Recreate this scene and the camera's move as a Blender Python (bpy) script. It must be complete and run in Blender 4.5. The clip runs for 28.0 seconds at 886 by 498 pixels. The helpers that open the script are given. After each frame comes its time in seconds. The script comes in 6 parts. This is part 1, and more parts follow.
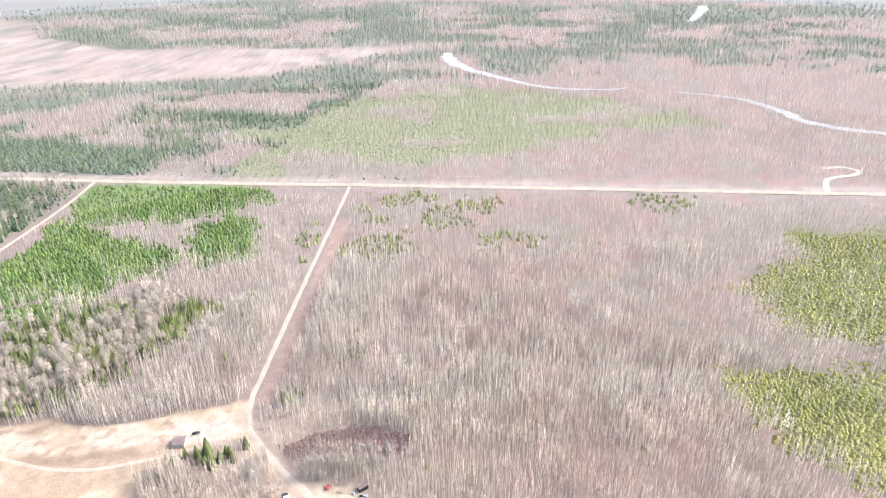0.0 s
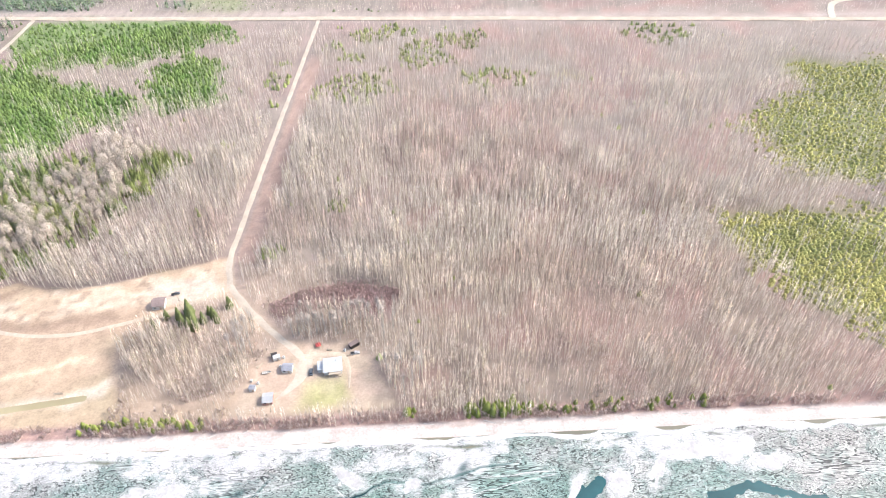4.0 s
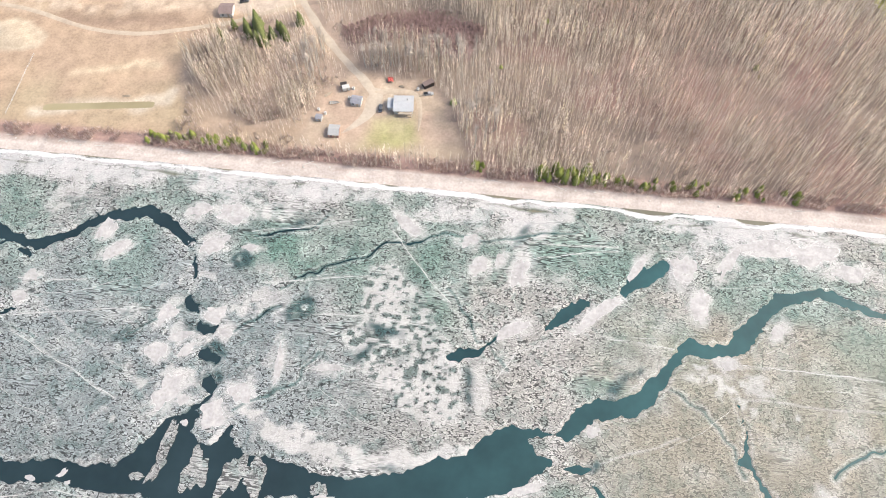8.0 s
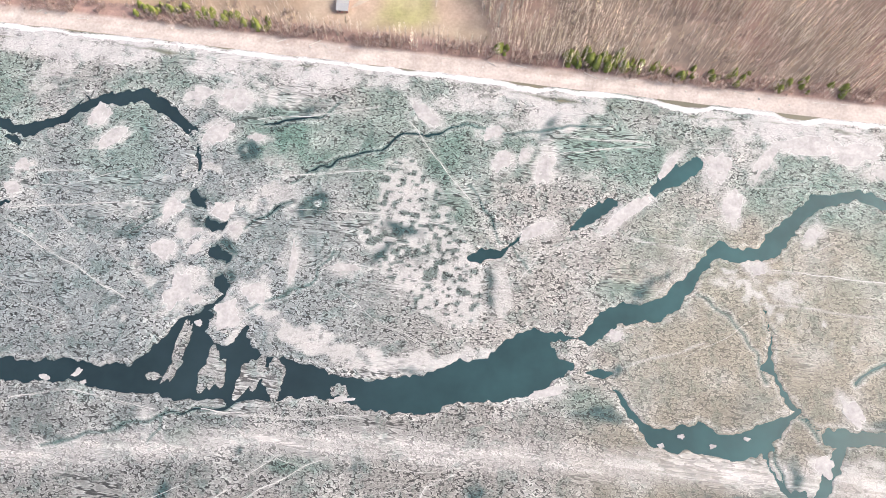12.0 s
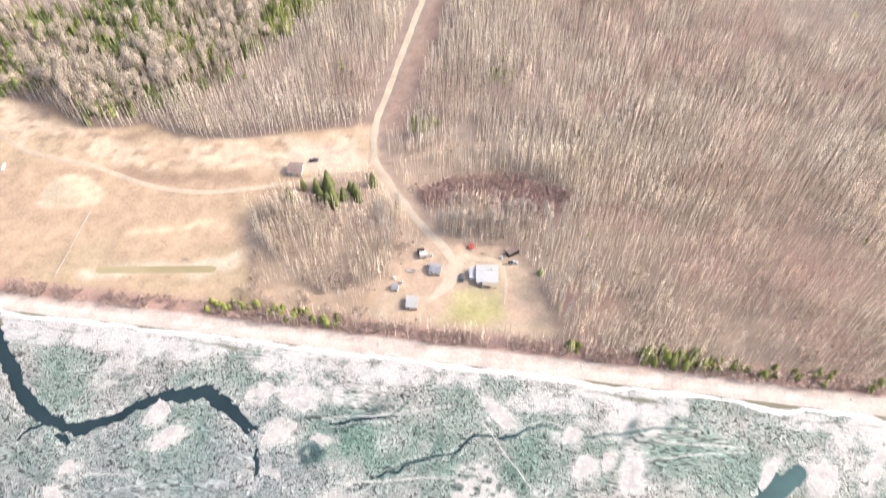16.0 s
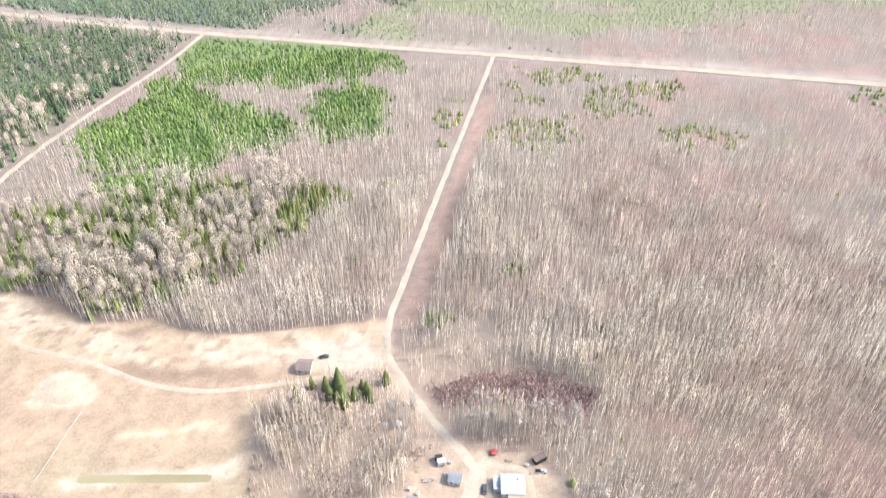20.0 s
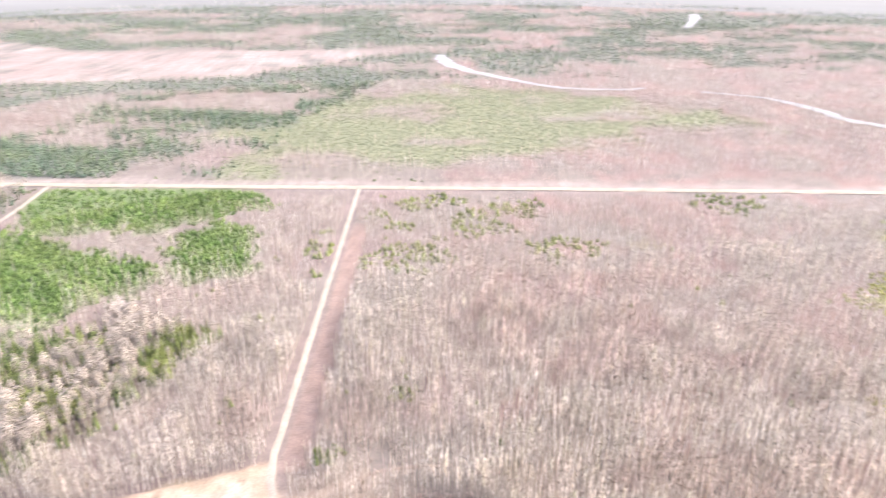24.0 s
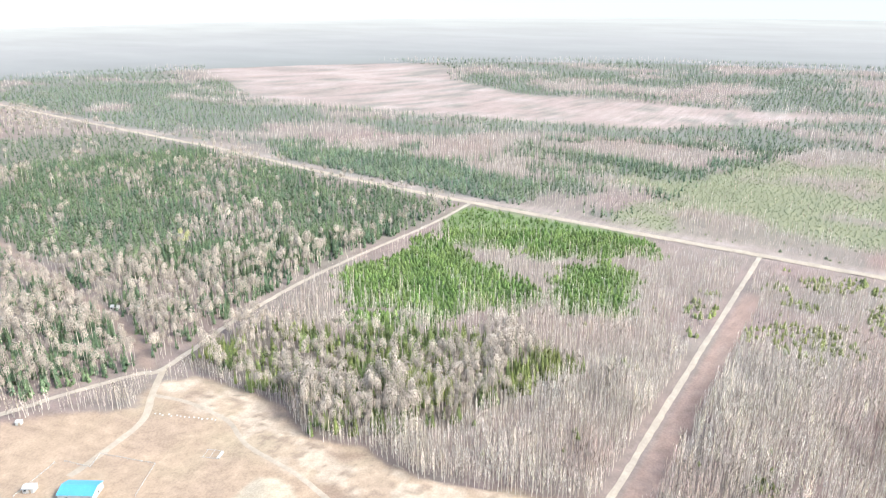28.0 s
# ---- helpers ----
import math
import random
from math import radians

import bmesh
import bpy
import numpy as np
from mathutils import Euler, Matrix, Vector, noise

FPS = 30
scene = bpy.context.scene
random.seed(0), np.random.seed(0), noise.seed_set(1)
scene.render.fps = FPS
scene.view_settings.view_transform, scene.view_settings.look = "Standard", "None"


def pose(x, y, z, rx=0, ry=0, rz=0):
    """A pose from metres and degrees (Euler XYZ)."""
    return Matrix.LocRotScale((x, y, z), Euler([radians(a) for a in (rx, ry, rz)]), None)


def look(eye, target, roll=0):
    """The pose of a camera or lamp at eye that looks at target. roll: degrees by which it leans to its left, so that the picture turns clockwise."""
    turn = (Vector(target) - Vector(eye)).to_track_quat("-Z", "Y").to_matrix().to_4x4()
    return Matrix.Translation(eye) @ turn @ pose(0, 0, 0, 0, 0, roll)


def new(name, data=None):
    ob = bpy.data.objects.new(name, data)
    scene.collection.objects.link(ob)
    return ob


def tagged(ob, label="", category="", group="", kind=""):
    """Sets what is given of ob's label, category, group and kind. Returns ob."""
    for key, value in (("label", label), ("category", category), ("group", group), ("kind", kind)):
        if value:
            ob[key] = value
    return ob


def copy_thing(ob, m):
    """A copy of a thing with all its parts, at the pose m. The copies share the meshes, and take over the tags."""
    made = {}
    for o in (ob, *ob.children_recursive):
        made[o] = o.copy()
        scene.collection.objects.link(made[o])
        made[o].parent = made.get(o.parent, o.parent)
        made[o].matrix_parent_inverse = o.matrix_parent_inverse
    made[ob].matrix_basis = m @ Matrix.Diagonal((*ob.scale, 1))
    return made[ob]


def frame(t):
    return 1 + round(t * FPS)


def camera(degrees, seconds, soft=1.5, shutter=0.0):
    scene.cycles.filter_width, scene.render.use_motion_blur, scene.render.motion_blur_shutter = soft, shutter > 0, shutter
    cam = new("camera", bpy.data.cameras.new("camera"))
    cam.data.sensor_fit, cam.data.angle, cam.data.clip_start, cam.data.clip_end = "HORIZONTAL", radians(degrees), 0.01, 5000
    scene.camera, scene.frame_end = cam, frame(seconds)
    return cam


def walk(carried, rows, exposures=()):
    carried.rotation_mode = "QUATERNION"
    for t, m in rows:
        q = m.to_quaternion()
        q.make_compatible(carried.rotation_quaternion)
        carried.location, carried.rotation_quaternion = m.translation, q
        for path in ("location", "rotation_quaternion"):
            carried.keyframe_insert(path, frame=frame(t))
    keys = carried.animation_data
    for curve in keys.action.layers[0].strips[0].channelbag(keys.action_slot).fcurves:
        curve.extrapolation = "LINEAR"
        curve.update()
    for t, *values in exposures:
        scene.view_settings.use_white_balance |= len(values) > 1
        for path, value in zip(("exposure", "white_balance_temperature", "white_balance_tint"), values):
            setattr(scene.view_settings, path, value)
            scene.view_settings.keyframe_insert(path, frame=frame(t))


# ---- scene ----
cam = camera(64.37, 28.0, soft=1.0, shutter=0.4)


def flown(x, y, z, yaw, pitch, roll):
    """Drone camera pose: yaw to the left of +y, pitch up, roll, in degrees."""
    return pose(x, y, z, 0, 0, yaw) @ pose(0, 0, 0, 90 + pitch, 0, 0) @ pose(0, 0, 0, 0, 0, roll)


FLIGHT = [
    (0, 0.06, 0.04, 282.96, -0.001, -27.265, -0.714),
    (0.5, -1.17, 1.97, 282.06, 0.374, -27.266, -0.755),
    (1, -1.68, 4.29, 281.87, 0.891, -27.315, -0.795),
    (1.5, -1.83, 6.39, 281.44, 1.013, -27.290, -0.858),
    (2, -2.35, 8.50, 279.71, -1.288, -28.737, -0.781),
    (2.5, -3.61, 11.10, 277.79, -3.774, -35.579, -0.913),
    (4.5, -6.94, 31.33, 272.20, -0.021, -41.335, -1.045),
    (5, -6.90, 34.14, 271.37, 3.752, -44.119, -1.258),
    (5.5, -6.37, 35.94, 269.81, 7.816, -49.087, -1.584),
    (6, -6.38, 38.30, 267.77, 8.242, -49.988, -1.501),
    (6.5, -6.80, 40.48, 266.41, 8.165, -53.145, -1.478),
    (7, -6.83, 43.82, 265.82, 8.480, -60.079, -1.774),
    (7.5, -7.03, 48.02, 264.83, 8.242, -62.636, -1.498),
    (8, -7.69, 51.26, 263.95, 7.869, -62.712, -1.095),
    (8.5, -8.72, 53.34, 262.53, 7.309, -63.887, -0.484),
    (9, -10.05, 55.71, 261.20, 6.541, -67.529, 0.381),
    (9.5, -11.26, 58.34, 260.30, 6.167, -71.321, 0.841),
    (10, -12.56, 61.45, 259.56, 6.225, -73.898, 0.851),
    (10.5, -14.76, 64.42, 258.50, 5.836, -74.104, 1.330),
    (11, -17.08, 66.35, 257.67, 5.429, -74.106, 1.731),
    (11.5, -19.46, 67.59, 256.70, 5.320, -74.042, 1.877),
    (13.5, -30.67, 72.07, 252.76, 5.955, -74.082, 1.668),
    (14, -34.03, 73.60, 251.92, 6.192, -74.041, 1.490),
    (14.5, -37.01, 75.42, 250.93, 6.971, -72.347, 0.826),
    (15, -40.29, 77.87, 250.26, 7.679, -66.515, 0.198),
    (15.5, -43.39, 80.29, 249.99, 8.146, -59.560, -0.145),
    (16, -46.19, 82.23, 249.08, 8.537, -52.502, -0.636),
    (16.5, -48.20, 83.22, 247.68, 7.963, -45.187, -0.306),
    (17, -49.37, 83.61, 246.93, 7.374, -38.248, 0.110),
    (17.5, -50.63, 85.68, 245.71, 7.635, -32.252, -0.202),
    (18, -51.91, 87.60, 244.38, 7.894, -30.275, -0.263),
    (18.5, -52.94, 89.81, 243.08, 8.134, -30.224, -0.341),
    (19, -53.80, 91.74, 241.61, 8.201, -30.181, -0.401),
    (19.5, -54.67, 92.53, 239.55, 8.262, -31.965, -0.365),
    (20, -55.72, 93.43, 237.76, 8.389, -36.744, -0.488),
    (20.5, -56.59, 94.46, 237.24, 8.430, -39.313, -0.489),
    (22.5, -57.16, 95.18, 232.96, 8.549, -39.526, -0.501),
    (23, -58.43, 96.46, 230.41, 8.361, -33.892, -0.331),
    (23.5, -59.46, 96.81, 227.03, 8.194, -27.104, -0.225),
    (24, -58.95, 97.45, 223.25, -3.510, -25.369, 0.211),
    (24.5, -59.69, 97.17, 221.79, -7.088, -25.350, 0.182),
    (25, -60.58, 96.70, 220.48, -6.356, -25.268, 0.140),
    (25.5, -60.69, 96.58, 219.81, 2.014, -25.353, -0.056),
    (26, -60.37, 96.39, 219.69, 10.181, -25.427, -0.209),
    (26.5, -60.87, 96.51, 218.98, 18.200, -25.440, -0.265),
    (27, -60.57, 96.40, 218.36, 26.247, -25.409, -0.389),
    (27.5, -59.54, 97.49, 217.57, 29.598, -23.458, -0.543),
    (28, -59.10, 97.60, 216.28, 29.581, -20.878, -0.547),
]
EXPOSURES = [
    (0.0, 1.50, 6000, 9), (2.5, 1.50, 6000, 9), (4.5, 1.42, 6200, 9), (5.5, 1.32, 6300, 9), (6.5, 1.18, 6500, 8), (7.5, 1.10, 6600, 8),
    (13.5, 1.06, 6750, 13), (15.5, 1.23, 6850, 13), (17.0, 1.43, 6300, 6), (18.0, 1.50, 6000, 3), (20.5, 1.46, 6150, 7), (23.4, 1.50, 6150, 5),
    (24.0, 1.62, 6200, 15), (25.0, 1.50, 6100, 13), (25.5, 1.46, 6100, 6), (26.0, 1.45, 5900, 1), (28.0, 1.37, 5870, 3),
]
walk(cam, [(row[0], flown(*row[1:])) for row in FLIGHT], EXPOSURES)

# ---- sky and sun ----
SUN_AZIMUTH, SUN_HEIGHT = 80.0, 42.0     # degrees clockwise from +y, and up
world = bpy.data.worlds.new("sky")
scene.world = world
world.use_nodes = True
wn = world.node_tree
sky = wn.nodes.new("ShaderNodeTexSky")
sky.sky_type = "NISHITA"
sky.sun_disc = False
sky.sun_elevation = radians(SUN_HEIGHT)
sky.sun_rotation = radians(SUN_AZIMUTH)
sky.air_density, sky.dust_density, sky.ozone_density = 1.0, 4.0, 1.0
wn.links.new(sky.outputs[0], wn.nodes["Background"].inputs[0])
wn.nodes["Background"].inputs[1].default_value = 0.15
sun = new("sun", bpy.data.lights.new("sun", "SUN"))
sun.data.energy, sun.data.angle, sun.data.color = 1.7, radians(10), (1.0, 0.95, 0.88)
a, e = radians(SUN_AZIMUTH), radians(SUN_HEIGHT)
sun.matrix_world = look((0, 0, 0), (-math.sin(a) * math.cos(e), -math.cos(a) * math.cos(e), -math.sin(e)))
sun.location = (0, 0, 900)

# ---- materials ----
def material(name, rough=0.9, metal=0.0, spec=0.3):
    m = bpy.data.materials.new(name)
    m.use_nodes = True
    b = m.node_tree.nodes["Principled BSDF"]
    b.inputs["Roughness"].default_value = rough
    b.inputs["Metallic"].default_value = metal
    b.inputs["Specular IOR Level"].default_value = spec
    return m, m.node_tree, b


def add(nt, kind, **values):
    n = nt.nodes.new(kind)
    for key, value in values.items():
        n.inputs[key].default_value = value
    return n


def world_place(nt, stretch=(1, 1, 1)):
    geo = nt.nodes.new("ShaderNodeNewGeometry")
    mp = nt.nodes.new("ShaderNodeMapping")
    mp.inputs["Scale"].default_value = stretch
    nt.links.new(geo.outputs["Position"], mp.inputs["Vector"])
    return mp.outputs[0]


def grain(nt, scale, detail=4.0, warp=0.0, place=None):
    n = add(nt, "ShaderNodeTexNoise", Scale=scale, Detail=detail, Roughness=0.6, Distortion=warp)
    nt.links.new(place or world_place(nt), n.inputs["Vector"])
    return n.outputs["Fac"]


def ramp(nt, fac, stops):
    r = nt.nodes.new("ShaderNodeValToRGB")
    while len(r.color_ramp.elements) < len(stops):
        r.color_ramp.elements.new(0.5)
    for el, (p, c) in zip(r.color_ramp.elements, stops):
        el.position, el.color = p, (*c, 1) if len(c) == 3 else c
    nt.links.new(fac, r.inputs[0])
    return r.outputs[0]


def grey(v):
    return (v, v, v)


def times(nt, a, b, how="MULTIPLY", fac=1.0):
    m = nt.nodes.new("ShaderNodeMix")
    m.data_type, m.blend_type = "RGBA", how
    if isinstance(fac, (int, float)):
        m.inputs[0].default_value = fac
    else:
        nt.links.new(fac, m.inputs[0])
    for socket, v in ((m.inputs[6], a), (m.inputs[7], b)):
        if isinstance(v, tuple):
            socket.default_value = (*v, 1)
        else:
            nt.links.new(v, socket)
    return m.outputs[2]


def bump(nt, b, height, strength, distance):
    n = add(nt, "ShaderNodeBump", Strength=strength, Distance=distance)
    nt.links.new(height, n.inputs["Height"])
    nt.links.new(n.outputs[0], b.inputs["Normal"])


def attribute(nt, name):
    n = nt.nodes.new("ShaderNodeAttribute")
    n.attribute_name = name
    return n


def surface(name, colour, rough=0.8, metal=0.0, scale=2.0, spread=0.25, big=0.15, relief=0.0, spec=0.3):
    """A plain stuff with grain at two scales and a slight relief."""
    m, nt, b = material(name, rough, metal, spec)
    fine = ramp(nt, grain(nt, scale, 5), [(0.25, grey(1 - spread)), (0.75, grey(1 + 0 * spread))])
    wide = ramp(nt, grain(nt, scale * big, 3), [(0.3, grey(1 - spread)), (0.7, grey(1))])
    c = times(nt, times(nt, colour, fine), wide)
    nt.links.new(c, b.inputs["Base Color"])
    if relief:
        bump(nt, b, grain(nt, scale * 2, 4), 0.6, relief)
    return m


def tinted(name, rough=0.9, scale=0.6, low=0.7, high=1.15, relief=0.0, islands=False, spec=0.2):
    """Colour from the mesh's own tint, broken up by grain at two scales."""
    m, nt, b = material(name, rough, 0.0, spec)
    c = attribute(nt, "tint").outputs["Color"]
    c = times(nt, c, ramp(nt, grain(nt, scale, 6), [(0.3, grey(low)), (0.7, grey(high))]))
    c = times(nt, c, ramp(nt, grain(nt, scale * 0.08, 4), [(0.3, grey(low * 1.1)), (0.7, grey(high * 0.95))]))
    if islands:
        geo = nt.nodes.new("ShaderNodeNewGeometry")
        c = times(nt, c, ramp(nt, geo.outputs["Random Per Island"], [(0.0, grey(0.86)), (1.0, grey(1.12))]))
    nt.links.new(c, b.inputs["Base Color"])
    if relief:
        bump(nt, b, grain(nt, scale * 3, 5), 0.7, relief)
    return m


M_GROUND = tinted("dry_ground", 0.95, 0.9, 0.82, 1.14, 0.2)
M_WOOD = tinted("bare_wood", 0.9, 0.15, 0.85, 1.12, islands=True)
M_NEEDLE = tinted("needles", 0.8, 0.25, 0.75, 1.2, islands=True)
M_GRAVEL = surface("gravel_road", (0.51, 0.43, 0.34), 0.95, 0, 0.7, 0.22, 0.12, 0.05)
M_TRACK = surface("dirt_track", (0.51, 0.42, 0.32), 0.95, 0, 0.6, 0.25, 0.12, 0.05)
M_SAND = surface("pale_sand", (0.52, 0.45, 0.36), 0.95, 0, 0.5, 0.16, 0.2, 0.1)
M_ROW = surface("brush_strip", (0.42, 0.34, 0.31), 0.95, 0, 0.5, 0.3, 0.2, 0.2)


def ice_material():
    """Rotting lake ice: a maze of wrinkles that runs in different ways from place to place; the tint's alpha says how wrinkled it is."""
    m, nt, b = material("lake_ice", 0.55, 0.0, 0.4)
    tint = attribute(nt, "tint")

    def maze(turn, scale, stretch, dark, light):
        mp = nt.nodes.new("ShaderNodeMapping")
        mp.inputs["Rotation"].default_value = (0, 0, radians(turn))
        mp.inputs["Scale"].default_value = (stretch, 1.0, 1.0)
        nt.links.new(world_place(nt), mp.inputs["Vector"])
        n = grain(nt, scale, 1.3, 0.15, mp.outputs[0])
        stops = [(0.35, grey(light * 0.72)), (0.43, grey(light * 1.4)), (0.455, grey(dark)), (0.52, grey(dark)), (0.545, grey(light * 1.65)), (0.64, grey(light * 0.85))]
        return ramp(nt, n, stops)

    level = maze(8, 0.80, 0.55, 0.10, 1.06)
    rising = maze(48, 0.82, 0.5, 0.10, 1.06)
    falling = maze(-42, 0.80, 0.5, 0.10, 1.05)
    combed = maze(4, 0.72, 0.16, 0.16, 1.05)
    pick1 = ramp(nt, grain(nt, 0.045, 3.0, 0.8), [(0.45, grey(0.0)), (0.53, grey(1.0))])
    pick2 = ramp(nt, grain(nt, 0.038, 3.0, 1.1, world_place(nt, (1.1, 0.9, 1.0))), [(0.50, grey(0.0)), (0.58, grey(1.0))])
    pick3 = ramp(nt, grain(nt, 0.030, 3.0, 0.6, world_place(nt, (0.6, 1.4, 1.0))), [(0.57, grey(0.0)), (0.62, grey(1.0))])
    lines = times(nt, times(nt, times(nt, level, rising, "MIX", pick1), falling, "MIX", pick2), combed, "MIX", pick3)
    fine = ramp(nt, grain(nt, 2.0, 2.0, 0.4), [(0.38, grey(0.84)), (0.62, grey(1.10))])
    c = times(nt, tint.outputs["Color"], times(nt, lines, fine), "MULTIPLY", tint.outputs["Alpha"])
    wet = ramp(nt, grain(nt, 0.13, 7.0, 1.0), [(0.52, grey(0.0)), (0.60, grey(1.0))])
    m2 = nt.nodes.new("ShaderNodeMath")
    m2.operation = "MULTIPLY"
    nt.links.new(wet, m2.inputs[0])
    nt.links.new(tint.outputs["Alpha"], m2.inputs[1])
    c = times(nt, c, (0.66, 0.76, 0.75), "MULTIPLY", m2.outputs[0])
    c = times(nt, c, ramp(nt, grain(nt, 0.09, 6), [(0.32, grey(0.84)), (0.68, grey(1.08))]))
    nt.links.new(c, b.inputs["Base Color"])
    bump(nt, b, lines, 0.7, 0.25)
    return m


def water_material(name, deep, shallow, rough=0.12, across=0.0):
    """Still water; across: where its tone turns from deep in the west to shallow in the east."""
    m, nt, b = material(name, rough, 0.0, 0.5)
    c = ramp(nt, grain(nt, 0.03, 4), [(0.35, deep), (0.65, shallow)])
    if across:
        sep = nt.nodes.new("ShaderNodeSeparateXYZ")
        nt.links.new(world_place(nt, (1 / across, 1, 1)), sep.inputs[0])
        east = ramp(nt, sep.outputs[0], [(0.0, deep), (1.0, shallow)])
        sep.inputs[0].links[0].from_node.inputs["Location"].default_value = (0.5, 0, 0)
        c = times(nt, east, ramp(nt, grain(nt, 0.04, 4), [(0.35, grey(0.75)), (0.65, grey(1.15))]))
    nt.links.new(c, b.inputs["Base Color"])
    bump(nt, b, grain(nt, 1.2, 3), 0.15, 0.05)
    return m


M_ICE = ice_material()
M_RIM = surface("white_ice_rim", (0.58, 0.565, 0.545), 0.7, 0, 0.9, 0.12, 0.25, 0.1, 0.4)
M_SNOW = surface("rotten_white_ice", (0.515, 0.49, 0.472), 0.7, 0, 0.8, 0.3, 0.3, 0.2, 0.4)
M_LAKE = water_material("lake_water", (0.016, 0.029, 0.032), (0.021, 0.070, 0.071), 0.15, 150.0)
M_SHALLOW = water_material("shallow_water", (0.10, 0.095, 0.065), (0.17, 0.15, 0.10), 0.3)
M_POND = water_material("pond_water", (0.24, 0.20, 0.11), (0.31, 0.26, 0.15), 0.4)

# ---- small tools ----
RNG = np.random.default_rng(7)
TABLE = RNG.random((256, 256))


def lattice(x, y, size, seed=0):
    """Smooth value noise, 0 to 1, with cells of that size."""
    x, y = np.asarray(x, float) / size + 37.3 * seed, np.asarray(y, float) / size + 91.7 * seed
    i, j = np.floor(x).astype(int), np.floor(y).astype(int)
    u, v = x - i, y - j
    u, v = u * u * (3 - 2 * u), v * v * (3 - 2 * v)
    i0, i1, j0, j1 = i % 256, (i + 1) % 256, j % 256, (j + 1) % 256
    return (TABLE[i0, j0] * (1 - u) + TABLE[i1, j0] * u) * (1 - v) + (TABLE[i0, j1] * (1 - u) + TABLE[i1, j1] * u) * v


def fbm(x, y, size, seed=0, octaves=4):
    total, weight = 0.0, 0.0
    for k in range(octaves):
        total = total + lattice(x, y, size / 2**k, seed + k) * 0.5**k
        weight += 0.5**k
    return total / weight


def along(x, y, line, width=0.0):
    """Distance from a line of (x, y) or (x, y, width) less half its width there."""
    best = np.full(np.shape(x), 1e9)
    for p, q in zip(line, line[1:]):
        dx, dy = q[0] - p[0], q[1] - p[1]
        s = np.clip(((x - p[0]) * dx + (y - p[1]) * dy) / (dx * dx + dy * dy + 1e-9), 0, 1)
        w = p[2] + (q[2] - p[2]) * s if len(p) > 2 else width
        best = np.minimum(best, np.hypot(x - p[0] - s * dx, y - p[1] - s * dy) - w / 2)
    return best


def within(x, y, ring):
    """Signed distance to a closed ring: below 0 inside."""
    inside = np.zeros(np.shape(x), bool)
    for p, q in zip(ring, ring[1:] + ring[:1]):
        cross = (p[1] > y) != (q[1] > y)
        inside ^= cross & (x < (q[0] - p[0]) * (y - p[1]) / (q[1] - p[1] + 1e-12) + p[0])
    d = along(x, y, ring + ring[:1])
    return np.where(inside, -d, d)


def soft(d, edge):
    """1 well inside, 0 well outside."""
    s = np.clip(0.5 - np.asarray(d) / (2 * edge), 0, 1)
    return s * s * (3 - 2 * s)


def spaced(fine_from, fine_to, step, far_from, far_to, growth=1.16):
    """Grid lines: even in the middle, wider and wider outside."""
    mid = list(np.arange(fine_from, fine_to + step / 2, step))
    d, v = step, mid[-1]
    while v < far_to:
        d *= growth
        v = min(v + d, far_to)
        mid.append(v)
    d, v, low = step, mid[0], []
    while v > far_from:
        d *= growth
        v = max(v - d, far_from)
        low.append(v)
    return np.array(low[::-1] + mid)


def mesh_from(name, verts, faces, mat, tint=None, smooth=False, normals=None):
    """A mesh from arrays: verts (n, 3), faces (m, 3 or 4), tint (n, 4)."""
    me = bpy.data.meshes.new(name)
    verts, faces = np.asarray(verts, np.float32), np.asarray(faces, np.int32)
    m, k = faces.shape
    me.vertices.add(len(verts))
    me.vertices.foreach_set("co", verts.ravel())
    me.loops.add(m * k)
    me.loops.foreach_set("vertex_index", faces.ravel())
    me.polygons.add(m)
    me.polygons.foreach_set("loop_start", np.arange(0, m * k, k, dtype=np.int32))
    me.polygons.foreach_set("loop_total", np.full(m, k, np.int32))
    if smooth or normals is not None:
        me.polygons.foreach_set("use_smooth", np.ones(m, bool))
    me.update(calc_edges=True)
    if tint is not None:
        layer = me.color_attributes.new("tint", "FLOAT_COLOR", "POINT")
        layer.data.foreach_set("color", np.asarray(tint, np.float32).ravel())
    if normals is not None:
        layer = me.attributes.new("custom_normal", "FLOAT_VECTOR", "POINT")
        layer.data.foreach_set("vector", np.asarray(normals, np.float32).ravel())
    me.materials.append(mat)
    return me


def sheet(xs, ys):
    X, Y = np.meshgrid(xs, ys)
    n, m = len(xs), len(ys)
    i = (np.arange(m - 1)[:, None] * n + np.arange(n - 1)[None]).ravel()
    return X.ravel(), Y.ravel(), np.stack([i, i + 1, i + n + 1, i + n], 1)


def part(name, bm, mat, parent, label=""):
    """One mesh object under a thing or under a part."""
    me = bpy.data.meshes.new(name)
    bm.to_mesh(me)
    bm.free()
    me.materials.append(mat)
    ob = new(name, me)
    ob.parent = parent
    return tagged(ob, label)


def block(sx, sy, sz, x=0, y=0, z=0, bevel=0.03, turn=0.0):
    """A bevelled box whose underside's middle is at x, y, z."""
    bm = bmesh.new()
    bmesh.ops.create_cube(bm, size=1)
    bmesh.ops.scale(bm, vec=(sx, sy, sz), verts=bm.verts)
    if bevel:
        bmesh.ops.bevel(bm, geom=list(bm.edges), offset=min(bevel, 0.2 * min(sx, sy, sz)), segments=1, affect="EDGES")
    bmesh.ops.transform(bm, matrix=pose(x, y, z + sz / 2, 0, 0, turn), verts=bm.verts)
    return bm


